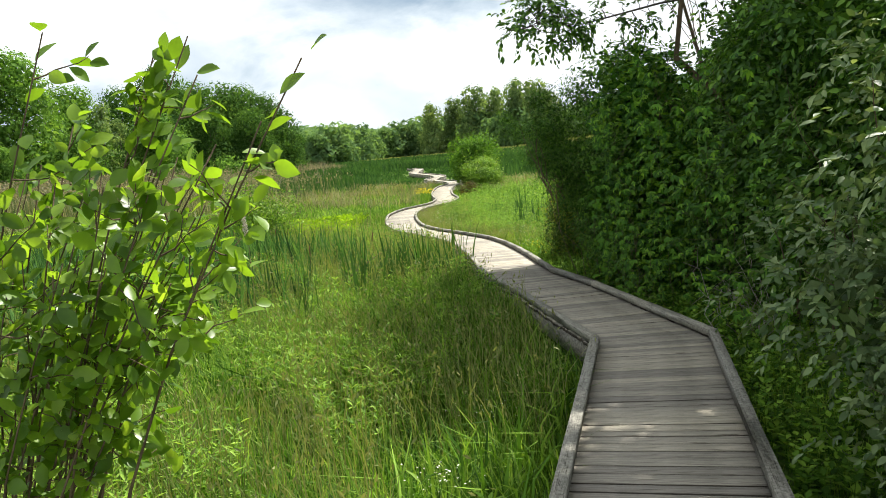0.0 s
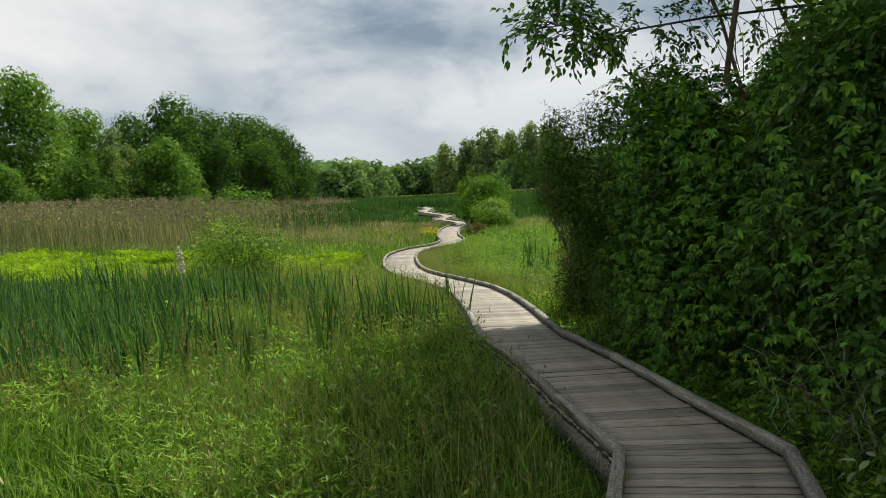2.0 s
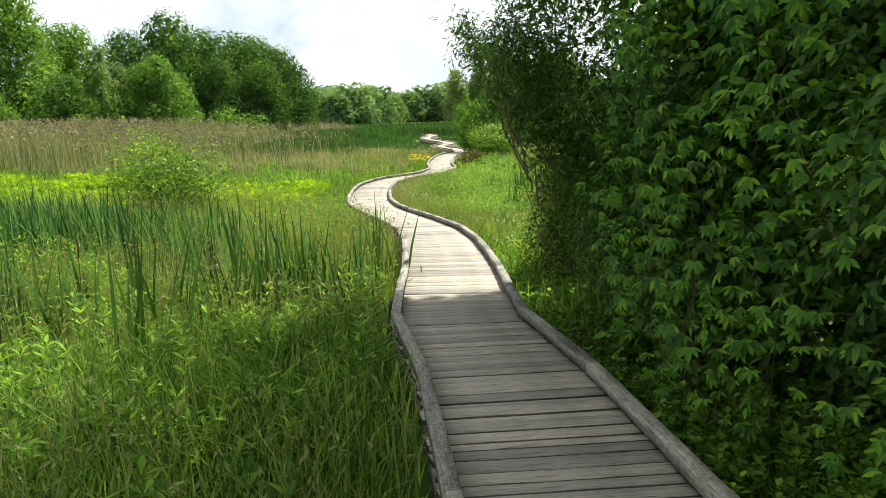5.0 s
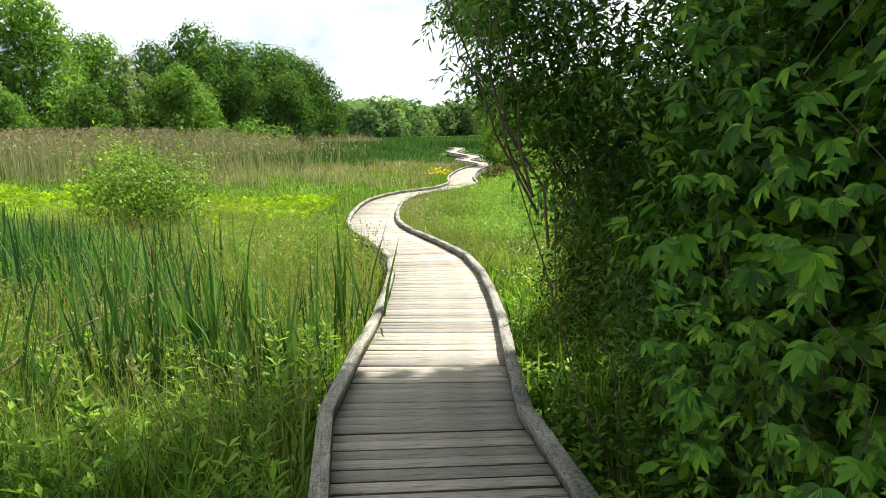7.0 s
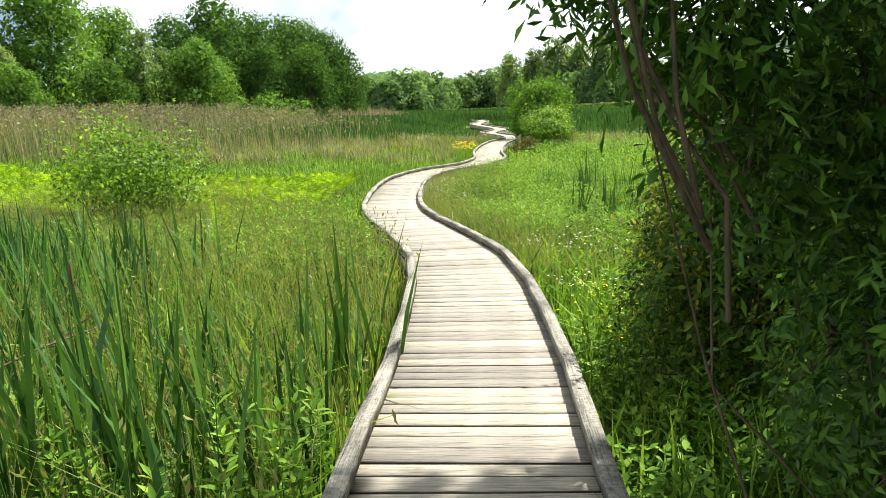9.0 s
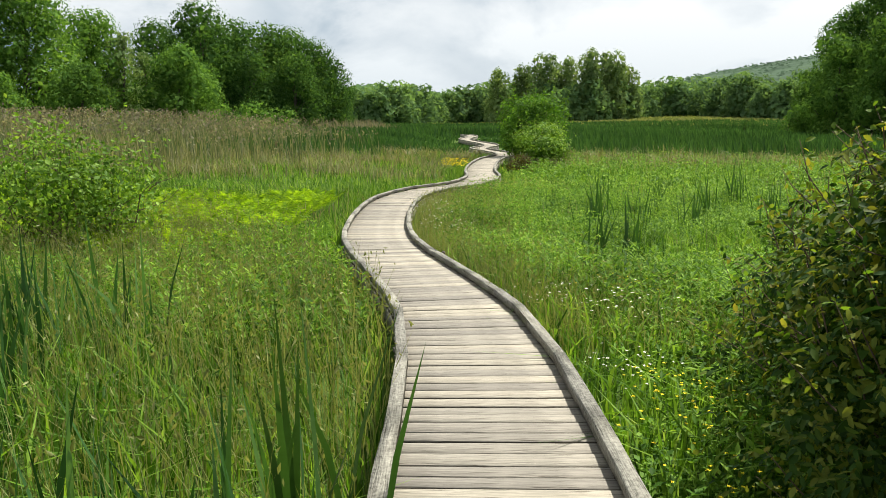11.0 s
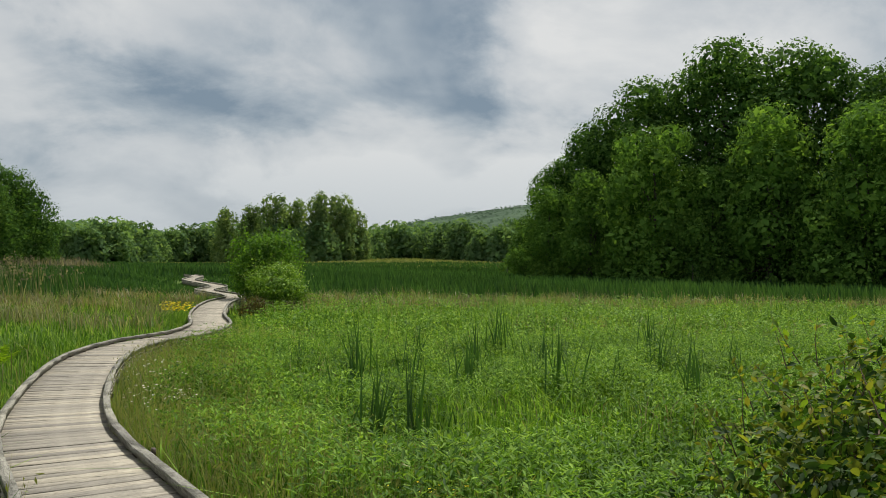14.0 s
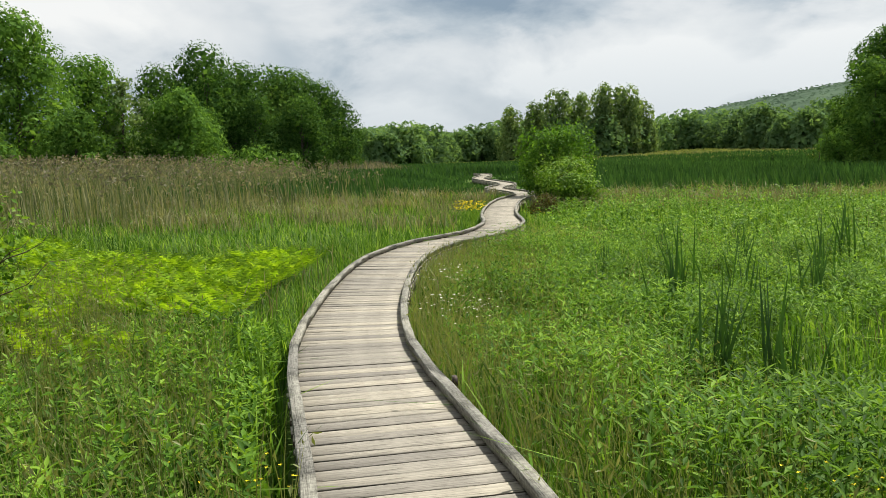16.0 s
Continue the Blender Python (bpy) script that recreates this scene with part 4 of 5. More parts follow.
# ---------------------------------------------------------------- shrubs
def make_shrub(name, label, lobes, leaves, leaf, mat, template="leaf", shell=.55, droop=.5, stems=9, category="shrub", wild=.6, foot=None, thick=1.0, twigs=3, core=0, sprigs=0, tip_mat=None, sprays=0):
    """A many-stemmed shrub: stems from the foot into the lobes, leaves over the lobes."""
    L = np.array(lobes)
    fx, fy = foot if foot else (L[:, 0].mean(), L[:, 1].mean())
    fz = float(ground_z(fx, fy))
    base = new(name)
    base.location = (fx, fy, fz)
    tagged(base, label, category)
    o = np.array([fx, fy, fz])
    for i in range(stems):
        x, y, z, r, rz = L[i % len(L)]
        tip = np.array([x, y, z]) - o + rng.normal(size=3) * r * .35
        foot_ = np.array([rng.normal() * .12 + (x - fx) * .35, rng.normal() * .12 + (y - fy) * .35, -.05])
        stem = part("stem", limb(foot_, tip, .022 * thick, .006 * thick, 5, .05), TWIG, base, "thin brown branching stem", True)
        for _ in range(twigs):
            e = tip + rng.normal(size=3) * r * .6
            part("twig", limb(foot_ + (tip - foot_) * rng.uniform(.55, .95), e, .008, .002, 4, .05), TWIG, stem, smooth=True)
    if core:
        P, N = crown_points(core, L * np.array([1, 1, 1, .72, .72]), .2)
        ok = P[:, 2] > fz + .05
        part("inner_foliage", leaf_cloud(P[ok] - o, N[ok], leaf * 1.3 * rng.uniform(.7, 1.2, ok.sum()), "rhomb", droop, 1.0), mat, base)
    P, N = crown_points(leaves, lobes, shell)
    ok = P[:, 2] > fz + .1
    P, N = P[ok], N[ok]
    if sprays:
        A, B = crown_points(sprays, lobes, .78)
        up = A[:, 2] > fz + .2
        A, B = A[up], B[up]
        part("spray_foliage", spray_cloud(A - o, B, leaf, leaf * 3.6, 10, "narrow" if template == "narrow" else "leaf"), mat, base)
    if sprigs:
        # young shoots that break the outline
        A, B = crown_points(sprigs * 3, lobes, .95)
        pick = np.argsort(-(B[:, 2] + rng.uniform(0, .9, len(B))))[:sprigs]
        shoots, PP, NN = [], [], []
        for a, b in zip(A[pick], B[pick]):
            way = unit(b + np.array([0, 0, .7]) + rng.normal(size=3) * .35)
            reach = leaf * rng.uniform(2.2, 5.5)
            shoots.append(limb(a - o - way * leaf, a - o + way * reach, .0035, .0012, 4, .03, 3))
            for f in np.linspace(.1, 1, 9):
                PP.append(a + way * reach * f + rng.normal(size=3) * leaf * .25)
                NN.append(way * .3 + rng.normal(size=3) * .5 + np.array([0, 0, .4]))
        tagged(part("young_growth", joined(*shoots), TWIG, base, "thin young shoots", True), kind="stuff")
        part("young_foliage", leaf_cloud(np.array(PP) - o, np.array(NN), leaf * rng.uniform(.5, 1.05, len(PP)), template, droop, wild), tip_mat or mat, base)
    part("foliage", leaf_cloud(P - o, N + np.array([0, 0, .45]), leaf * rng.uniform(.6, 1.2, len(P)), template, droop, wild), mat, base)
    return base


def build_thicket():
    """The thicket along the shaded side of the boardwalk, shrub by shrub."""
    rows = [  # x, y, top, leaf material, label, leaf length
        (3.3, 4.0, 2.7, SILVER_LEAF, "silvery-leaved shrub at the start of the thicket", .065),
        (4.6, 5.6, 3.6, HEDGE_LEAF, "dark green viburnum shrub in the thicket", .09),
        (4.5, 7.4, 3.6, HEDGE_LEAF, "dark green viburnum shrub in the thicket", .09),
        (4.3, 9.1, 3.5, HEDGE_LEAF, "dark green viburnum shrub in the thicket", .09),
        (3.95, 10.7, 3.5, HEDGE_LEAF, "dark dense shrub hung with vines", .095),
        (3.65, 12.2, 3.4, VINE_LEAF, "shrub overgrown with glossy vine leaves", .105),
        (3.4, 13.6, 3.7, HEDGE_LEAF, "dark green shrub leaning toward the boardwalk", .085),
        (4.1, 14.9, 2.6, HEDGE_LEAF, "dark green shrub behind the boardwalk's edge", .08),
    ]
    for x, y, top, mat, label, leaf in rows:
        lobes = []
        g = float(ground_z(x, y))
        for k in range(15):
            z = g + (.8 if y < 9.5 and mat is HEDGE_LEAF else .25) + (top - (1.1 if y < 9.5 and mat is HEDGE_LEAF else .55)) * (k % 5) / 4
            lobes.append((x + rng.uniform(-.45, .8) - (.3 if .8 < z - g < 2.4 else 0), y + rng.uniform(-.8, .8), z, rng.uniform(.45, .68), rng.uniform(.42, .62)))
        make_shrub("thicket_shrub", label, lobes, 2600, leaf, mat, shell=.5, core=4200, stems=6, sprigs=40, sprays=1000)
    # tall trees behind; crowns starting above 4 m are unseen, added to shade the deck
    for x, y, low, top, r in ((6.6, 5.4, .6, 7.5, 1.8), (7.8, 1.4, .6, 6.5, 1.7), (4.9, 8.6, 4.6, 9.0, 1.5), (6.2, 9.5, .6, 7.0, 1.6), (4.6, 12.4, 5.2, 10.5, 1.5),
                              (4.3, 14.8, 5.6, 10.5, 1.4), (4.6, 15.9, 5.9, 8.8, .9), (6.6, 13.0, .6, 5.0, 1.6), (4.0, 11.4, 6.3, 8.7, 1.1)):
        lobes = [(x + rng.uniform(-1, 1), y + rng.uniform(-1.3, 1.3), low + (top - low - .8) * k / 15, r * rng.uniform(.55, .85), r * rng.uniform(.5, .75)) for k in range(16)]
        make_shrub("shade_tree", "tall shade-casting tree behind the thicket", lobes, 7000, .2, HEDGE_LEAF, "rhomb", .35, category="tree", foot=(x + 3.4, y - 1.0) if low > 4 else (x + 1.6, y), thick=3.0, stems=1, twigs=9)
    # rusty, lower bushes at the sunny end
    for x, y, top in ((3.2, 17.6, .95), (3.7, 18.0, 1.15), (4.1, 19.2, .9), (4.2, 17.0, 1.35), (5.2, 18.4, 1.1)):
        lobes = [(x + rng.uniform(-.5, .5), y + rng.uniform(-.6, .6), -.4 + (top + .2) * (k % 6) / 6, rng.uniform(.38, .6), rng.uniform(.35, .5)) for k in range(12)]
        make_shrub("rusty_bush", "low bush with yellow-green and rust-tinged leaves", lobes, 3500, .062, RUSTY_LEAF, droop=.1, category="bush", core=1800, sprigs=80, tip_mat=TIP_LEAF, sprays=320)


def build_leaning_bush():
    """The bush that crowds the deck's edge at the sunny end, with one twig reaching up and out of it."""
    lobes = [(2.42, 15.1, .1, .45, .5), (2.45, 15.2, .65, .42, .42), (2.6, 15.35, 1.15, .36, .36), (2.75, 15.5, .95, .48, .48), (2.95, 15.5, 1.45, .42, .42), (2.78, 16.0, 1.2, .34, .3), (2.65, 15.9, .55, .5, .5),
             (2.95, 16.1, 1.12, .46, .42), (2.7, 16.5, .25, .5, .5), (3.1, 16.4, .65, .5, .45), (2.95, 15.3, .5, .5, .6),
             (2.5, 16.75, .0, .45, .5), (2.5, 16.65, .55, .4, .38), (2.6, 16.35, .85, .38, .32), (2.42, 15.9, .75, .36, .36), (2.35, 15.65, .15, .44, .5), (2.45, 15.5, .95, .36, .36),
             (2.65, 16.85, .8, .36, .26), (3.25, 16.3, 1.3, .45, .4), (3.45, 16.8, 1.05, .5, .45), (2.6, 15.45, 1.1, .32, .3), (2.35, 15.15, .5, .34, .42), (2.45, 15.2, .95, .3, .3)]
    base = make_shrub("leaning_bush", "leafy green bush with yellow tips crowding the deck", lobes, 9000, .048, RUSTY_LEAF, droop=.2, category="bush", core=6000, stems=8, sprigs=230, tip_mat=TIP_LEAF, sprays=1100)
    o = np.array(base.location)
    way = np.array([(2.95, 15.55, 1.75), (2.75, 15.65, 2.05), (2.5, 15.82, 2.2), (2.25, 15.98, 2.24)])
    part("twig", tube(way - o, [.006, .004, .003, .0015], 5), TWIG, base, "thin arching twig", True)
    leaf_me = tri_mesh("leaf", ROUND_LEAF, ROUND_LEAF_T, BRIGHT_LEAF, True)
    for f in np.linspace(.15, 1, 13):
        c = np.array([np.interp(f * 3, [0, 1, 2, 3], way[:, k]) for k in range(3)]) - o
        d = unit(np.array([rng.normal() * .5, rng.normal() * .5, -.9]))
        sd = unit(np.cross(d, rng.normal(size=3)))
        u = np.cross(sd, d)
        k = rng.uniform(.045, .06)
        ob = part("leaf", leaf_me, BRIGHT_LEAF, base)
        ob.matrix_local = Matrix([[d[a] * k, sd[a] * k, u[a] * k, c[a]] for a in range(3)] + [[0, 0, 0, 1]])


def build_overhang():
    """The branch that reaches over the boardwalk from a tree behind the thicket."""
    base = new("overhanging_tree")
    x, y = 7.6, 13.6
    base.location = (x, y, float(ground_z(x, y)))
    tagged(base, "tree with a leafy branch reaching over the boardwalk", "tree")
    o = np.array(base.location)
    part("trunk", tube(np.array([(x, y, -.5), (x - .1, y, 1.5), (x - .4, y - .1, 3.6), (x - .2, y - .2, 5.6)]) - o, [.12, .1, .08, .04], 7), BARK, base, "rough grey bark trunk", True)
    way = np.array([(7.2, 13.5, 4.4), (3.6, 12.5, 3.95), (2.05, 10.9, 3.5), (1.75, 10.2, 3.5), (1.3, 9.5, 3.34)])
    br = [tube(way - o, [.026, .015, .009, .006, .003], 6)]
    A, N = [], []
    for f in np.linspace(.08, 1, 40):
        c = np.array([np.interp(f * 4, np.arange(5), way[:, k]) for k in range(3)])
        for _ in range(2):
            e = c + np.array([rng.uniform(-.4, .3), rng.uniform(-.45, .35), rng.uniform(-.3, .28)])
            br.append(limb(c - o, e - o, .006, .002, 4))
            for g in (.35, .7, 1.0):
                A.append(c + (e - c) * g); N.append(unit(e - c + rng.normal(size=3) * .1))
    part("branch", joined(*br), BARK, base, "", True)
    part("foliage", spray_cloud(np.array(A) - o, np.array(N), .085, .2, 9, "leaf", .5, .9), HEDGE_LEAF, base)
    lob = [(x + rng.uniform(-1.2, 1.2), y + rng.uniform(-1.4, 1.4), 4.6 + rng.uniform(0, 1.4), .8, .6) for _ in range(8)]
    P, N = crown_points(3500, lob, .4)
    part("crown", leaf_cloud(P - o, N, rng.uniform(.07, .12, len(P)), "rhomb", .6), HEDGE_LEAF, base)


def build_near_shrub():
    """The sunlit shrub beside the deck at the start: bowed stems, side twigs, leaves one by one along them."""
    base = new("sunlit_shrub")
    x0, y0 = -.6, 1.75
    base.location = (x0, y0, float(ground_z(x0, y0)))
    o = np.array(base.location)
    tagged(base, "sunlit shrub with bright round-tipped leaves beside the deck", "shrub")
    leaf_me = tri_mesh("leaf", ROUND_LEAF, ROUND_LEAF_T, BRIGHT_LEAF, True)
    tips = [(.34, 1.48, 2.25), (.26, 1.48, 2.15), (.12, 1.6, 2.25), (.02, 1.66, 2.3), (.09, 1.66, 2.33), (.14, 1.6, 2.12), (-.19, 1.66, 2.36), (.03, 1.6, 2.08), (.05, 1.7, 1.98)]
    tips += [(rng.uniform(-.42, .02), rng.uniform(1.5, 2.0), rng.uniform(1.8, 2.2)) for _ in range(24)]
    tips += [(rng.uniform(-.08, .06), rng.uniform(1.5, 1.75), rng.uniform(1.85, 2.15)) for _ in range(8)]
    picked, rest = 0, []

    def leaves_along(a, b, bow, n, lo, size):
        nonlocal picked
        for f in np.linspace(lo, 1.0, n):
            c = a + (b - a) * f + bow * math.sin(math.pi * f) + rng.normal(size=3) * .008
            d = unit(rng.normal(size=3) * .75 + unit(b - a) * .7 + np.array([.25, -.1, -.05]))
            sd = unit(np.cross(d, rng.normal(size=3) * .55 + np.array([-.2, -.5, .8])))
            u = np.cross(sd, d)
            k = size * rng.uniform(.7, 1.2)
            if picked < 300:
                picked += 1
                ob = part("leaf", leaf_me, BRIGHT_LEAF, base)
                ob.matrix_local = Matrix([[d[q] * k, sd[q] * k, u[q] * k, c[q]] for q in range(3)] + [[0, 0, 0, 1]])
            else:
                rest.append((c, d, sd, u, k))

    for t in tips:
        foot = np.array([rng.normal() * .08 - .05, rng.normal() * .1 + .1, 0])
        tip = np.array(t) - o
        bow = np.array([rng.uniform(-.14, -.02), rng.uniform(0, .12), .16])
        ff = np.linspace(0, 1, 8)[:, None]
        way = foot + (tip - foot) * ff + bow * np.sin(np.pi * ff)
        stem = part("stem", tube(way, np.linspace(.005, .0014, 8), 5), TWIG, base, "thin brown stem", True)
        leaves_along(foot, tip, bow, 10, .7, .05)
        for _ in range(5):
            f = rng.uniform(.62, .97)
            a = foot + (tip - foot) * f + bow * math.sin(math.pi * f)
            b = a + unit((tip - foot) * .15 + rng.normal(size=3) * .55 + np.array([.3, .0, .1])) * rng.uniform(.08, .18)
            part("twig", limb(a, b, .002, .0009, 4, .05), TWIG, stem, smooth=True)
            leaves_along(a, b, np.zeros(3), 7, .2, .047)
    P, D, S, U = (np.array([r[q] for r in rest]) for q in range(4))
    part("foliage", stamp(ROUND_LEAF, ROUND_LEAF_T, P, D, S, U, np.array([r[4] for r in rest])), BRIGHT_LEAF, base, smooth=True)


def dome(x, y, w, h, n):
    g = float(ground_z(x, y))
    return [(x + w * .3 * math.cos(i * 2.4) * math.sqrt(i / n), y + w * .3 * math.sin(i * 2.4) * math.sqrt(i / n),
             g + h * (.3 + .42 * ((i * 7) % n) / n), w * rng.uniform(.2, .28), h * rng.uniform(.22, .3)) for i in range(n)]


def five_leaves(c, face, down, size):
    """Placings of the five leaflets of a creeper leaf: along, across, up, length."""
    side = unit(np.cross(face, down))
    out = []
    for a in (-1.3, -.65, 0, .65, 1.3):
        d = unit(down * math.cos(a) + side * math.sin(a) + face * -.18)
        sd = unit(np.cross(face, d))
        out.append((c, d, sd, np.cross(d, sd), size * (1 - .16 * abs(a)) * rng.uniform(.85, 1.15)))
    return out


def build_vine(x0, y0, slope, reach, high, clusters, size=.1):
    """A creeper with five-fingered leaves on the thicket's face."""
    base = new("climbing_vine")
    base.location = (x0 + .3, y0, float(ground_z(x0 + .3, y0)))
    o = np.array(base.location)
    tagged(base, "climbing vine with five-fingered leaves over the thicket", "vine")
    slim = LEAF * np.array([1, .74, 1.3])
    leaf_me = tri_mesh("leaf", slim, LEAF_T, VINE_LEAF)
    rest = []
    stems = []
    for k in range(9):
        y = y0 + reach * (k - 4) / 8
        x = x0 + slope * (y - y0)
        foot = np.array([x + .3, y + rng.normal() * .2, o[2]])
        tip = np.array([x + rng.normal() * .1, y + rng.normal() * .3, o[2] + high * rng.uniform(.8, 1.05)])
        stems.append((foot, tip))
        part("stem", limb(foot - o, tip - o, .0022, .001, 5, .09, 8), TWIG, base, "thin brown stem", True)
    for k in range(clusters):
        foot, tip = stems[k % 9]
        f = rng.uniform(.1, 1.04)
        c = foot + (tip - foot) * f + np.array([-.05 - rng.uniform(0, .3) * (.35 + f * .65), rng.normal() * .2, rng.normal() * .06])
        face = unit(np.array([-.7, -.5, .6]) + rng.normal(size=3) * .3)
        down = unit(np.array([-.1, -.1, -1.0]) - face * -face[2] + rng.normal(size=3) * .25)
        five = five_leaves(c - o, face, down, size * rng.uniform(.7, 1.15))
        if k < 50:
            for p, d, sd, u, g in five:
                ob = part("leaf", leaf_me, VINE_LEAF, base)
                ob.matrix_local = Matrix([[d[q] * g, sd[q] * g, u[q] * g, p[q]] for q in range(3)] + [[0, 0, 0, 1]])
        else:
            rest += five
    P, D, S, U = (np.array([r[q] for r in rest]) for q in range(4))
    part("foliage", stamp(slim, LEAF_T, P, D, S, U, np.array([r[4] for r in rest])), VINE_LEAF, base)


build_thicket()
build_leaning_bush()
build_vine(2.55, 11.8, -.14, 2.9, 3.0, 420, .084)
build_vine(2.98, 9.0, -.12, 2.8, 3.2, 340, .084)
build_vine(2.5, 10.9, -.12, 1.3, 1.7, 110, .084)
make_shrub("willow_sapling", "narrow-leaved willow sapling leaning over the deck's edge",
           [(2.5, 12.9, .6, .4, .5), (2.45, 13.0, 1.3, .45, .5), (2.2, 12.7, 1.9, .42, .5), (1.9, 12.5, 2.35, .36, .34), (1.62, 12.4, 2.2, .24, .3), (2.3, 12.8, 2.7, .4, .35), (1.75, 12.6, 2.7, .22, .25), (2.7, 12.4, .9, .5, .6), (2.6, 12.3, 1.7, .45, .5),
            (2.0, 12.85, 1.55, .32, .32), (1.78, 12.7, 1.82, .28, .28), (1.56, 12.6, 1.8, .18, .18), (2.1, 12.9, 1.2, .3, .3), (1.9, 12.7, 2.08, .3, .25),
            (1.66, 12.85, 2.1, .24, .22), (1.5, 13.2, 2.22, .22, .2), (1.36, 13.6, 2.28, .2, .18), (1.25, 13.9, 2.5, .16, .2), (1.78, 12.5, 1.62, .22, .2)],
           20000, .06, HEDGE_LEAF, "narrow", .1, .6, stems=5, core=900, foot=(2.8, 13.0), thick=.3, twigs=6, sprays=260)
build_overhang()
build_near_shrub()
make_shrub("round_bush", "rounded green willow bush at the boardwalk's turn", dome(.75, 53.2, 3.7, 4.5, 14), 9000, .15, BUSH_LEAF, "rhomb", .6, .1, category="bush", core=2500, sprigs=90)
make_shrub("low_round_bush", "low bright-green bush beside the boardwalk's turn", dome(1.3, 49.2, 2.9, 2.15, 11), 6500, .12, FRESH, "rhomb", .6, .1, category="bush", core=2000, sprigs=70)
make_shrub("open_shrub", "open yellow-green shrub among the ferns", dome(-5.89, 23.65, 3.3, 2.2, 15), 5200, .095, FRESH, "rhomb", .15, .1, stems=18, sprigs=110)


# ---------------------------------------------------------------- single plants
def make_cattail_clump():
    base = new("cattail_clump")
    tagged(base, "upright cattail clump in the wet meadow", "cattails")
    n = 13
    P = np.concatenate([rng.normal(size=(n, 2)) * .14, np.zeros((n, 1))], 1)
    for k in range(n):
        part("blade", blades(P[k:k + 1], rng.uniform(.75, 1.35, 1), rng.uniform(.023, .033, 1), lean_of(1, .16, (0, 0)), .2), CLUMP, base)
    return base


def make_flower_clump(name, label, mat, n, high, size, flat):
    """Thin stalks, each with a small flower head."""
    base = new(name)
    tagged(base, label, "wildflowers")
    P = np.concatenate([rng.normal(size=(n, 2)) * .22, np.zeros((n, 1))], 1)
    h = rng.uniform(.7, 1.05, n) * high
    L = lean_of(n, .12, (0, 0))
    tip = P + np.stack([L[:, 0] * h, L[:, 1] * h, h * .97], 1)
    for k in range(n):
        part("stalk", blades(P[k:k + 1], h[k:k + 1], np.full(1, .006), L[k:k + 1], .3), GRASS, base)
        a = np.arange(10) * .6283
        r = size * np.where(np.arange(10) % 2, .6, 1.5) * rng.uniform(.7, 1.3, 10)
        ring = np.stack([np.cos(a) * r, np.sin(a) * r, rng.normal(size=10) * size * .2 + (0 if flat else size * .6)], 1) + tip[k]
        part("flower", (np.concatenate([tip[k:k + 1], ring]), np.array([(0, 1 + c, 1 + (c + 1) % 10) for c in range(10)])), mat, base)
    return base


plant_out(make_cattail_clump(), [(x, y, k * 77 % 360, .8 + .1 * (k % 5)) for k, (x, y) in enumerate(
    [(2.09, 27.0), (3.55, 30.5), (1.9, 23.46), (2.29, 23.5), (5.57, 31.1), (1.45, 29.4), (2.55, 31.9), (4.0, 27.8), (3.0, 27.2), (2.25, 27.3), (2.45, 23.2),
     (3.7, 30.7), (5.6, 28.7), (6.9, 25.7), (8.3, 29.8), (9.2, 30.4), (7.6, 28.2), (2.0, 26.6), (6.0, 32.3), (5.1, 26.4), (6.3, 27.2), (7.3, 26.6), (8.9, 27.8), (4.6, 29.3), (.2, 15.2), (-.24, 13.05), (-.8, 12.9), (-.72, 13.1), (-.54, 13.3), (-1.08, 11.7), (-1.16, 12.7), (-1.69, 10.2), (-.1, 13.3), (-.3, 13.5), (-1.4, 12.5), (-1.55, 13.6)])],
    "cattail clumps")
plant_out(make_flower_clump("white_wildflower", "white flat-topped wildflowers beside the boardwalk", WHITE_PETAL, 38, .7, .0125, True),
          [(-.55, 25.3, 0, 1.0), (-.3, 25.9, 80, .8), (1.7, 19.1, 30, .9), (1.75, 17.6, 140, .7), (1.25, 19.9, 210, .7), (-.75, 27.5, 200, 1.0), (.6, 6.0, 50, .5), (.3, 4.6, 90, .5)], "white wildflowers")
plant_out(make_flower_clump("yellow_wildflower", "small yellow wildflowers in the grass", YELLOW_PETAL, 26, .55, .011, False),
          [(-1.9, 41.2, 0, 1.3), (-2.2, 42.2, 70, 1.2), (1.85, 16.6, 10, .9), (1.95, 15.8, 60, .8), (1.9, 17.4, 160, .8), (2.15, 17.0, 220, .9), (-.9, 20.6, 75, .8), (2.0, 20.6, 110, .9), (.2, 40.5, 30, 1.0)], "yellow wildflowers")


plant_out(make_flower_clump("yellow_flower_patch", "thick clump of yellow flowers beside the far boardwalk", YELLOW_PETAL, 60, .85, .032, False),
          [(-1.75, 41.0, 0, .95), (-2.1, 41.6, 120, .9)], "thick yellow flower clumps")


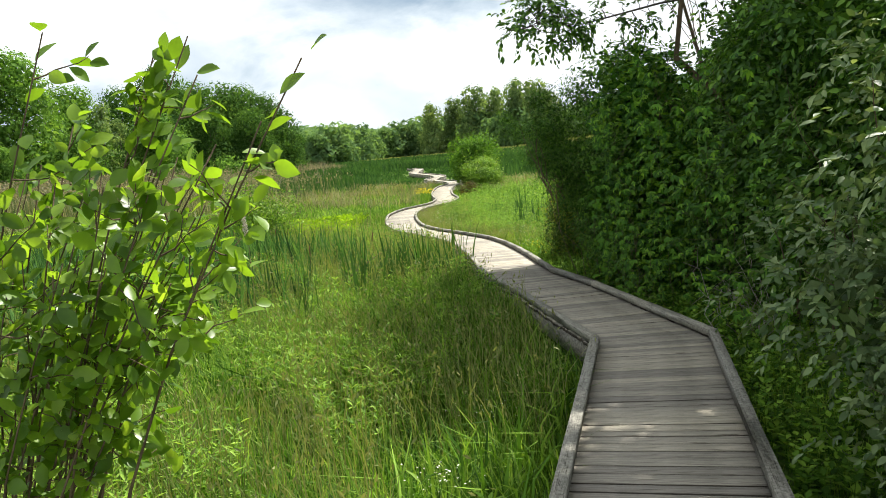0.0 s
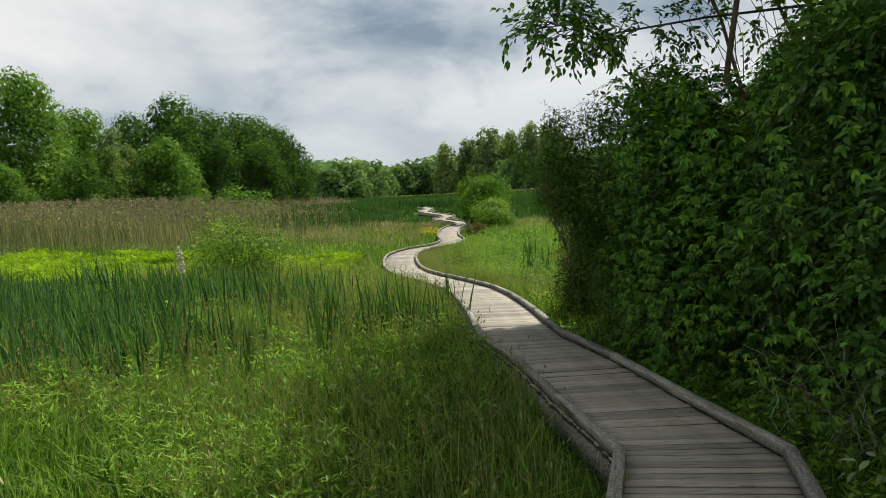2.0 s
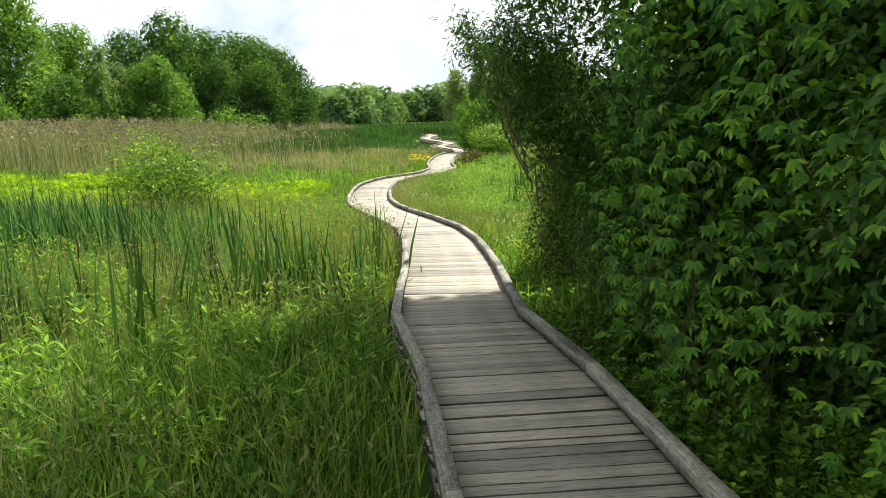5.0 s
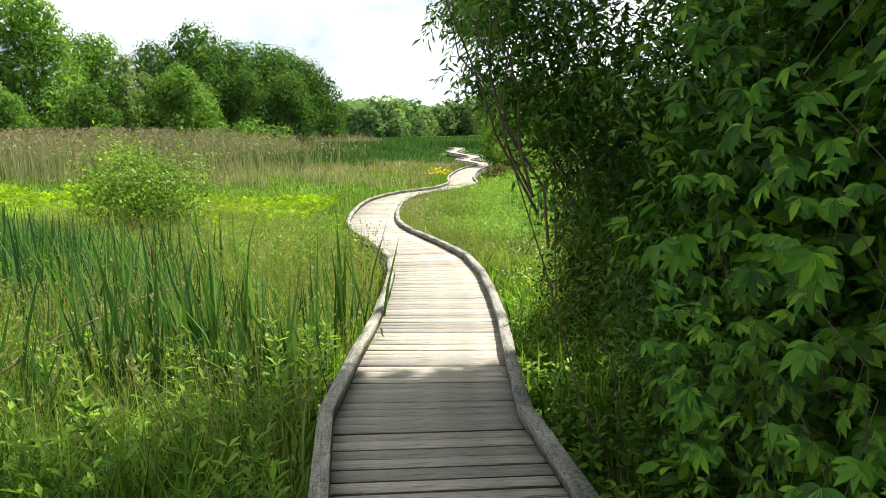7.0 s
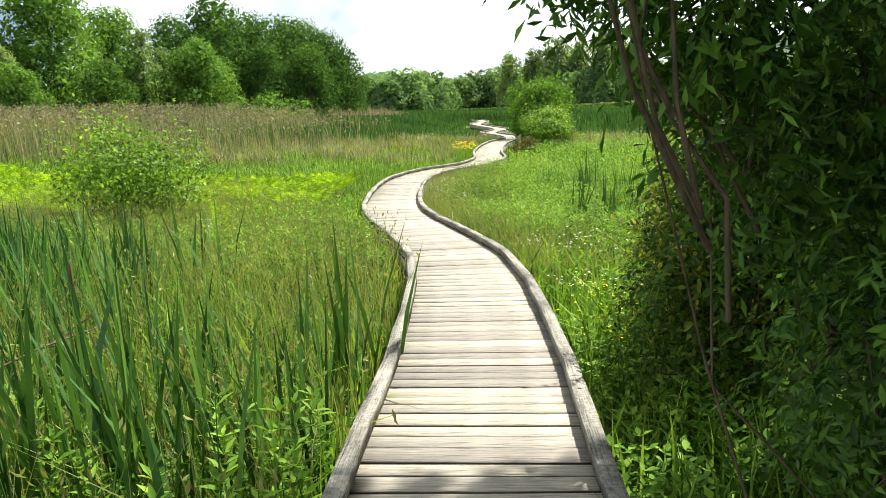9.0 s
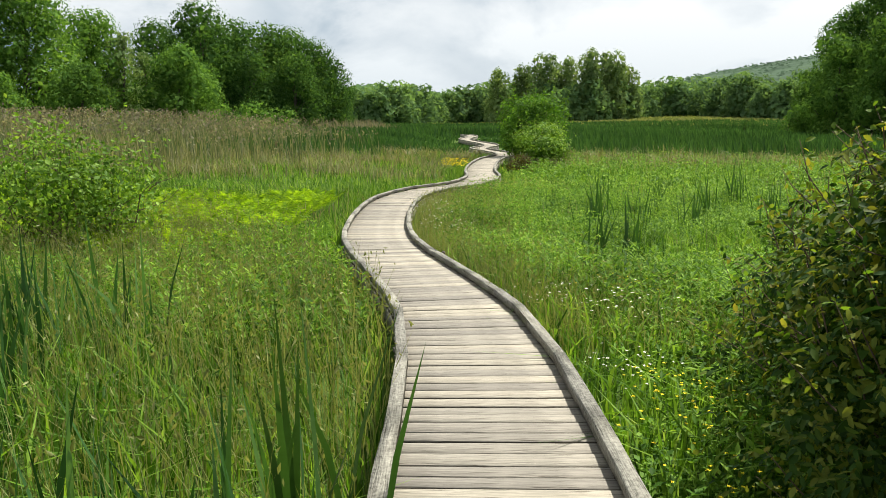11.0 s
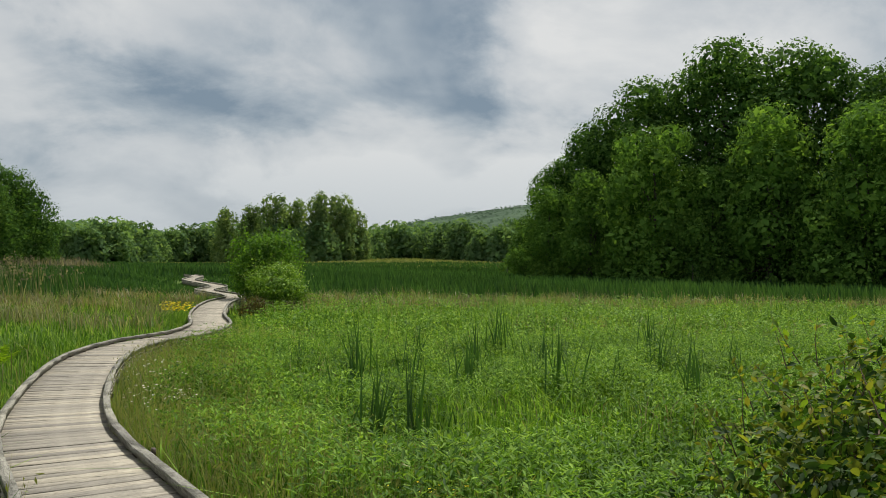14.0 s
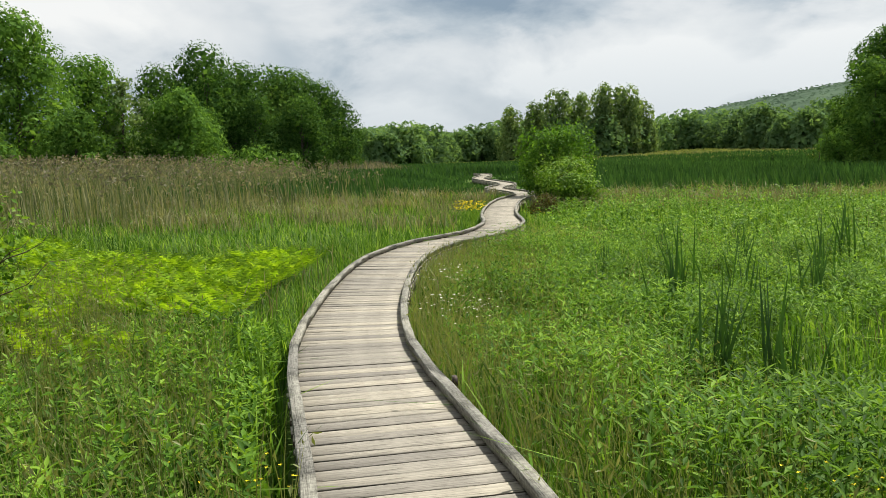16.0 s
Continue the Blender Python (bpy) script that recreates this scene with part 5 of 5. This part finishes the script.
def build_dead_branch():
    base = new("dead_branch")
    base.location = (-1.9, 12.3, float(ground_z(-1.9, 12.3)))
    tagged(base, "dry brown branch lying bent among the cattails", "branch")
    way = np.array([(0, 0, .05), (.25, .5, .35), (.55, 1.1, .58), (.8, 1.7, .7), (1.0, 2.1, .74)])
    part("stalk", tube(way, [.012, .01, .008, .005, .002], 6), TWIG, base, "", True)
    for k in range(7):
        a = way[1 + k % 3] + (way[2 + k % 3] - way[1 + k % 3]) * rng.uniform()
        part("twig", limb(a, a + np.array([rng.uniform(-.05, .25), rng.uniform(.1, .45), rng.uniform(-.05, .3)]), .004, .001, 4), TWIG, base, "", True)


build_dead_branch()
make_shrub("brown_shrub", "small reddish-brown shrub beside the boardwalk", [(.3 + rng.uniform(-.4, .4), 44.6 + rng.uniform(-.4, .4), -.65 + .09 * k, .28, .22) for k in range(7)],
           1500, .08, BROWN_LEAF, "rhomb", .4, .2, category="bush")


def build_old_cattail():
    """A last year's cattail whose head has burst into pale fluff."""
    x, y = -2.46, 10.7
    base = new("old_cattail")
    base.location = (x, y, float(ground_z(x, y)))
    tagged(base, "dry cattail stalk with a burst pale fluffy head", "cattail")
    part("stalk", tube([(0, 0, 0), (.01, 0, .8), (0, .01, 1.5), (-.02, .01, 1.72)], [.006, .005, .004, .003], 6), GRASS_DRY, base, "dry tan stalk", True)
    f = rng.uniform(size=420)
    P = np.stack([-.01 - .03 * f, 0 * f, 1.52 + .26 * f], 1) + rng.normal(size=(420, 3)) * .013 * (1.3 - .6 * f[:, None])
    part("seed_head", leaf_cloud(P, rng.normal(size=P.shape), rng.uniform(.012, .03, 420), "rhomb", .3, 1.0), PALE_FLUFF, base, "pale cream fluffy seed head")


def build_dry_twigs():
    """Bare grey twigs in the dark hollow under the thicket."""
    x, y = 3.25, 7.9
    base = new("dry_twigs")
    base.location = (x, y, float(ground_z(x, y)))
    tagged(base, "bare grey dead twigs under the thicket", "twigs")
    for k in range(11):
        foot = np.array([rng.normal() * .12 + .15, rng.normal() * .45, 0])
        tip = foot + np.array([rng.uniform(-.65, .05), rng.normal() * .35, rng.uniform(.55, 1.25)])
        wood = [limb(foot, tip, .006, .0018, 5, .08, 7)]
        for _ in range(4):
            a = foot + (tip - foot) * rng.uniform(.4, .9)
            wood.append(limb(a, a + rng.normal(size=3) * .14 + np.array([-.1, -.05, .08]), .0025, .0008, 4))
        part("twig", joined(*wood), DEAD_WOOD, base, "", True)


build_old_cattail()
build_dry_twigs()
